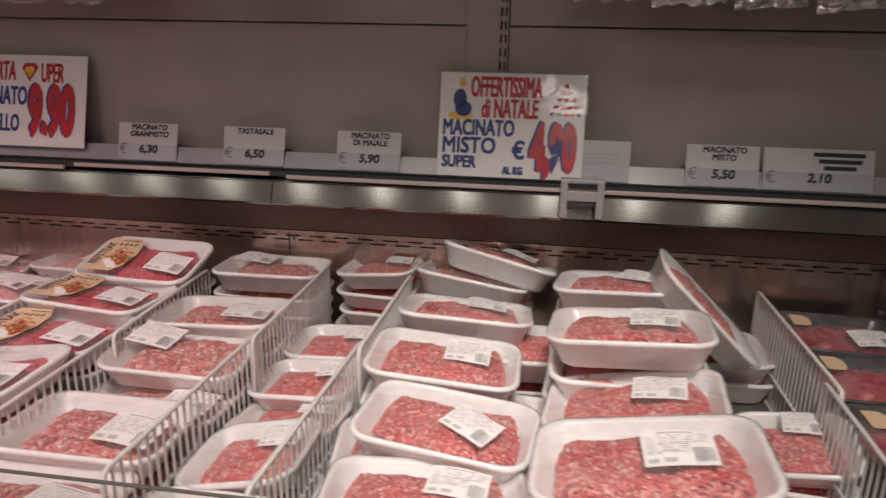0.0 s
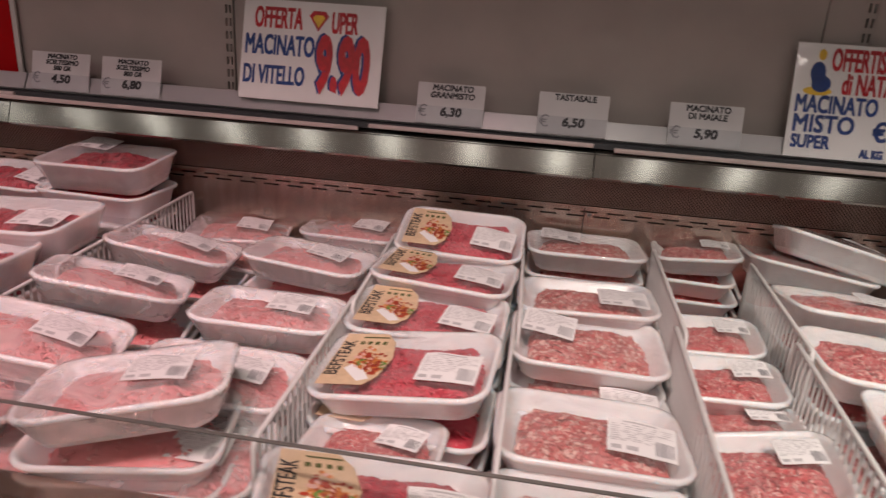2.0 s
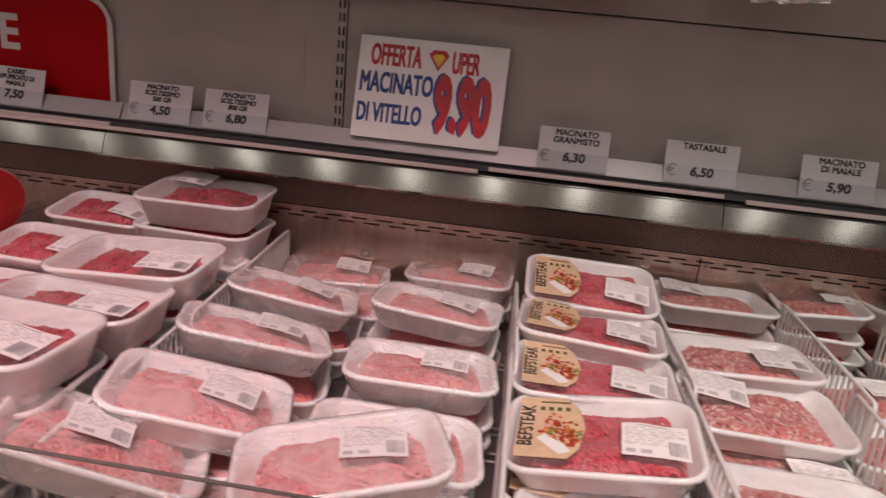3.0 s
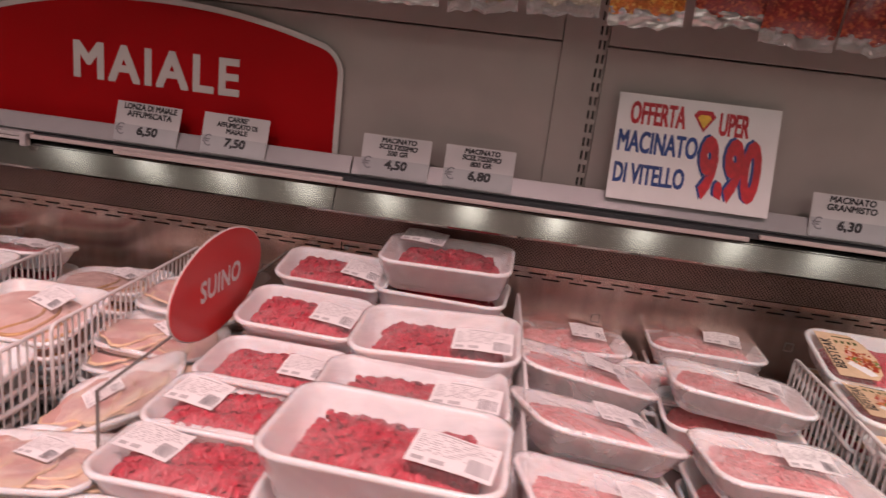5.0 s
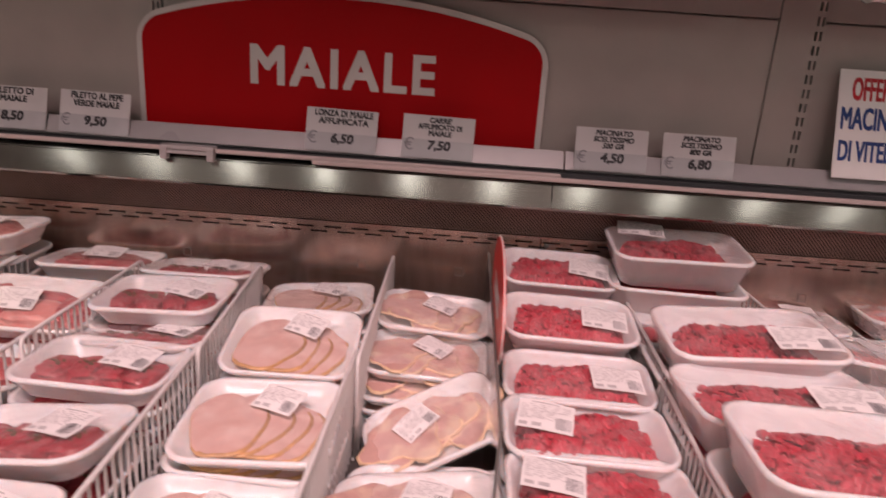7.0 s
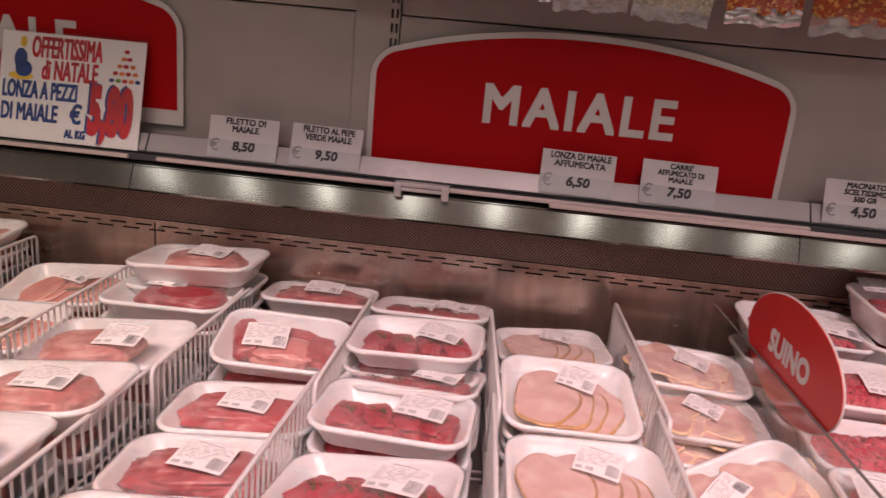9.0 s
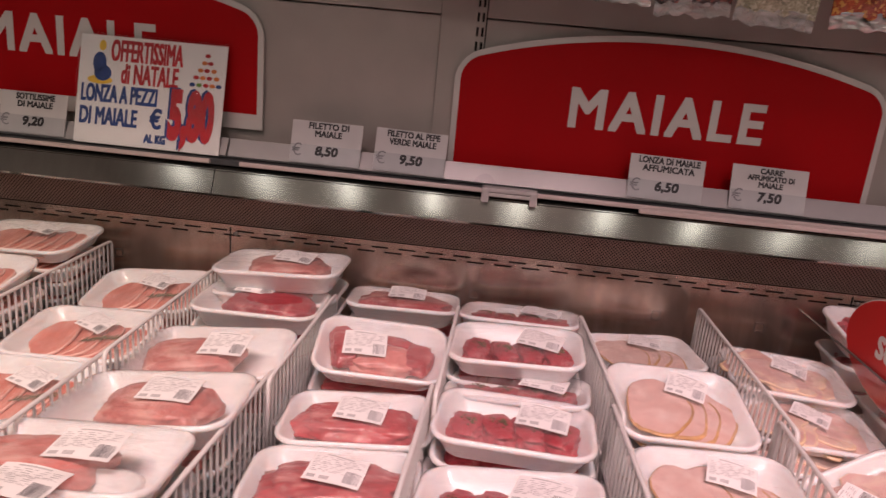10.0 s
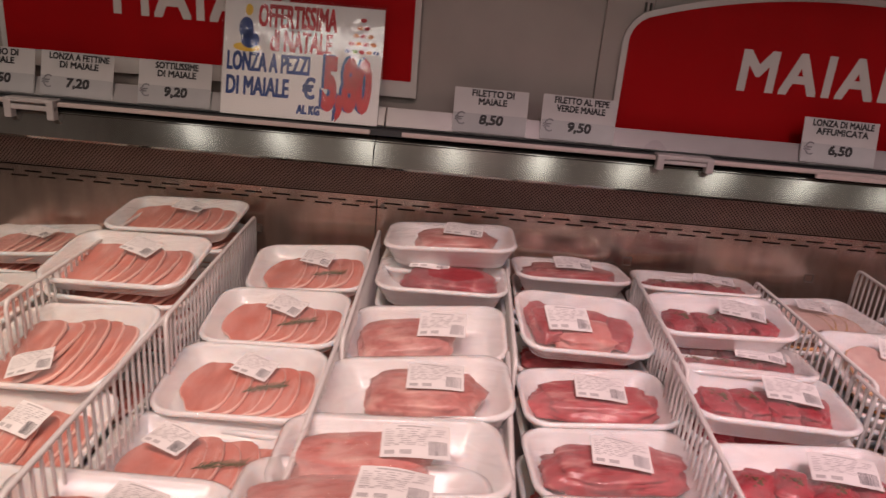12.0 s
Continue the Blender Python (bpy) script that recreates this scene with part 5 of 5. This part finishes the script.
# minced veal, two columns
stack("veal", -1.350, 1.448, 0.885, 1.8, 0.2, 11.7, (0.3, 0.2, -8))
stack("veal", -1.351, 1.174, 0.937, -7.1, 10.9, 9.5, (0.3, 0.2, -8))
stack("veal", -1.347, 0.980, 0.943, -8.8, 12.7, 18.3, (0.3, 0.2, -8))
stack("veal", -1.340, 0.781, 0.940, -2.4, 13.2, 14.9, (0.3, 0.2, -8))
stack("veal", -1.078, 1.468, 0.908, -1.9, -0.3, -2.7, (0.3, 0.2, -8))
stack("veal", -1.090, 1.199, 0.936, -5.1, 3.6, -4.2, (0.3, 0.2, -8))
stack("veal", -1.085, 0.984, 0.920, -5.3, 2.8, 5.8, (0.3, 0.2, -8))
stack("veal", -1.090, 0.806, 0.900, -2.9, 3.9, 5.7, (0.3, 0.2, -8))
stack("veal", -1.125, 0.665, 0.965, -6.0, -7.0, 19.0, (0.3, 0.1, -8))
# beef with kraft bands
stack("steak", -0.817, 1.288, 0.983, 12.5, 0.9, 0.6, (0.52, -0.25, -2))
stack("steak", -0.823, 1.142, 0.960, -1.6, 2.0, -4.5, (0.52, -0.25, -2))
stack("steak", -0.827, 0.997, 0.941, 1.0, -0.5, -1.0, (0.52, -0.25, -2))
stack("steak", -0.829, 0.830, 0.940, 3.3, -8.6, -4.0, (0.52, -0.25, -2))
stack("small_mince", -0.844, 0.715, 0.892, -9.0, -2.3, -0.0, (0.4, 0, -14))
stack("steak", -0.799, 0.562, 0.935, -7.5, 7.9, 13.7, (0.52, -0.25, -2))
# minced pork
stack("pork_mince", -0.572, 1.382, 0.955, -2.7, 0.5, 3.2, (-0.4, 0.4, -4))
stack("pork_mince", -0.577, 1.137, 0.942, -2.6, -1.5, 1.8, (0.5, -0.2, -3))
stack("pork_mince", -0.578, 0.992, 0.928, 3.8, 1.9, 1.7, (-0.5, 0.3, -6))
stack("pork_mince", -0.579, 0.905, 0.881, -6.8, 1.3, 2.2, (0.5, -0.2, -3))
stack("pork_mince", -0.583, 0.766, 0.916, -2.0, 2.0, 2.4, (0.5, -0.2, -3))
# small minced pork
stack("small_mince", -0.343, 1.433, 0.954, -1.8, -5.5, -4.3, (0.45, 0.3, 4))
stack("small_mince", -0.361, 1.153, 0.892, 1.3, -3.9, -3.2, (0.45, 0.3, 4))
stack("small_mince", -0.366, 1.004, 0.889, -1.2, -4.4, -3.6, (0.45, 0.3, 4))
stack("small_mince", -0.363, 0.910, 0.871, -6.5, -6.6, -4.3, (0.45, 0.3, 4))
stack("small_mince", -0.366, 0.770, 0.896, 3.0, -13.2, -3.4, (0.45, 0.3, 4))
# coarse mixed mince, two columns
stack("mixed", -0.071, 1.426, 0.996, -14.0, 12.0, -6.7, (0.3, 0.2, -6), below=False)
stack("mixed", -0.127, 1.424, 0.950, -9.5, 7.2, -4.4, (0.3, 0.2, -6))
stack("mixed", -0.121, 1.197, 0.958, -8.3, 3.1, 1.9, (0.3, 0.2, -6))
stack("mixed", -0.135, 1.007, 0.947, 0.6, 3.9, 0.5, (0.3, 0.2, -6))
stack("mixed", -0.106, 0.835, 0.933, -0.7, 3.9, -6.3, (0.3, 0.0, -30))
stack("mixed", -0.110, 0.683, 0.926, -9.2, 1.7, 6.5, (0.3, 0.2, -6))
stack("mixed", 0.162, 1.264, 1.008, -5.0, -4.2, -8.2, (0.3, 0.2, -6))
stack("mixed", 0.148, 1.013, 1.022, -3.8, -5.1, -5.6, (0.3, 0.2, -6))
stack("mixed", 0.144, 0.889, 0.964, -1.6, -12.1, -7.0, (0.3, 0.2, -6))
stack("mixed", 0.128, 0.657, 1.018, -2.3, -9.9, -3.5, (0.25, 0.1, -2))
stack("small_mince", 0.394, 0.972, 0.870, 9.3, -10.4, -10.8, (0.2, 0.5, -3))
# loose trays lying between and across the columns
packed("mixed", pose(0.315, 1.23, 0.985, 0, 44, -4))
stack("mixed", 0.020, 1.16, 0.915, 0, 4, 10)
stack("mixed", 0.015, 0.93, 0.880, 2, 0, -6)
stack("mixed", 0.335, 1.31, 0.872, 0, 0, 4)
stack("mixed", -0.150, 0.86, 0.872, 0, 0, 8)
stack("veal", -1.395, 0.665, 0.935, -8, 22, 18, (-.1, .2, 8))
stack("veal", -1.08, 0.665, 0.872, 0, 0, 4, (.3, .2, -4))
stack("veal", -1.30, 1.33, 0.870, 0, 0, -8)
stack("veal", -1.12, 1.33, 0.865, 0, 0, 5)
stack("veal", -1.34, 0.66, 0.850, 0, 0, 10)
stack("beef_big", -1.60, 1.22, 0.930, 0, 0, 2, (.5, -.3, 0))
stack("beef_big", -1.61, 0.575, 0.955, -8, 0, 4, (.4, -.2, 0))
stack("beef", -1.85, 0.645, 0.885, -4, 0, 2, (-.5, .1, -4))
packed("carre", pose(-2.055, 0.955, 0.868, 8, -24, 14), (-.2, .1, 30))
stack("smoked", -2.285, 0.700, 0.875, 0, 0, 2, (.1, .2, -18))
stack("pork_mince", -0.585, 0.615, 0.905, -6, 0, 3, (.5, -.2, -3))
stack("small_mince", -0.37, 0.63, 0.885, -4, 0, -3, (.4, .2, 3))
stack("fillet", -2.765, 0.690, 0.890, -6, 0, 3, (.1, .2, -5))
stack("pepper", -2.55, 0.655, 0.900, -6, 0, -3, (.3, .2, -10))
stack("cutlet", -3.50, 0.66, 0.870, 0, 0, -4, (.1, .2, -10))
stack("carre", -2.078, 1.098, 0.864, 3, 0, -2, (.1, .2, -20))

# ---- black trays past the last divider ----
for k, (x, y, z) in enumerate(((0.60, 1.36, 0.90), (0.60, 1.18, 0.89), (0.60, 1.00, 0.88), (0.60, 0.82, 0.88), (0.86, 1.25, 0.89), (0.86, 1.0, 0.88))):
    t = packed("black", pose(x, y, z, 4, 0, 2 * (k % 3) - 2), (0.4, -0.35, 4), True)

# ---- lamps overhead ----
# frames for the three added fill lights, out of view
for px in (-4.2, -1.8, 0.6):
    lamp = thing("fill_panel", pose(px, -2.95, 3.15), "added unseen ceiling fill light with white frame", "lamp", "ceiling panels")
    part("frame", boxes((-0.63, 0.63, -0.23, -0.202, 0, 0.05), (-0.63, 0.63, 0.202, 0.23, 0, 0.05), (-0.63, -0.602, -0.202, 0.202, 0, 0.05), (0.602, 0.63, -0.202, 0.202, 0, 0.05)), M_CASE, lamp)
for px in DOWNLIGHTS:
    lamp = thing("downlight", pose(px, -1.62, 3.15), "slim recessed ceiling lamp over the aisle", "lamp", "downlights")
    part("frame", boxes((-0.075, 0.075, -0.235, -0.212, 0, 0.05), (-0.075, 0.075, 0.212, 0.235, 0, 0.05), (-0.075, -0.052, -0.212, 0.212, 0, 0.05), (0.052, 0.075, -0.212, 0.212, 0, 0.05)), M_CASE, lamp)
for sx, colour in SPOTS:
    lamp = thing("ceiling_spot", pose(sx, SPOT_Y, SPOT_Z + 0.02), "white ceiling spot lamp above the counter", "lamp", "ceiling spots")
    bm = bmesh.new()
    n = 16
    loft(bm, [[(0.075 * math.cos(math.tau * k / n), 0.075 * math.sin(math.tau * k / n), 0.0) for k in range(n)], [(0.07 * math.cos(math.tau * k / n), 0.07 * math.sin(math.tau * k / n), 0.12) for k in range(n)], [(0.02 * math.cos(math.tau * k / n), 0.02 * math.sin(math.tau * k / n), 0.16) for k in range(n)], [(0.02 * math.cos(math.tau * k / n), 0.02 * math.sin(math.tau * k / n), 0.42) for k in range(n)]], close_first=False)
    part("housing", bm, M_CASE, lamp)
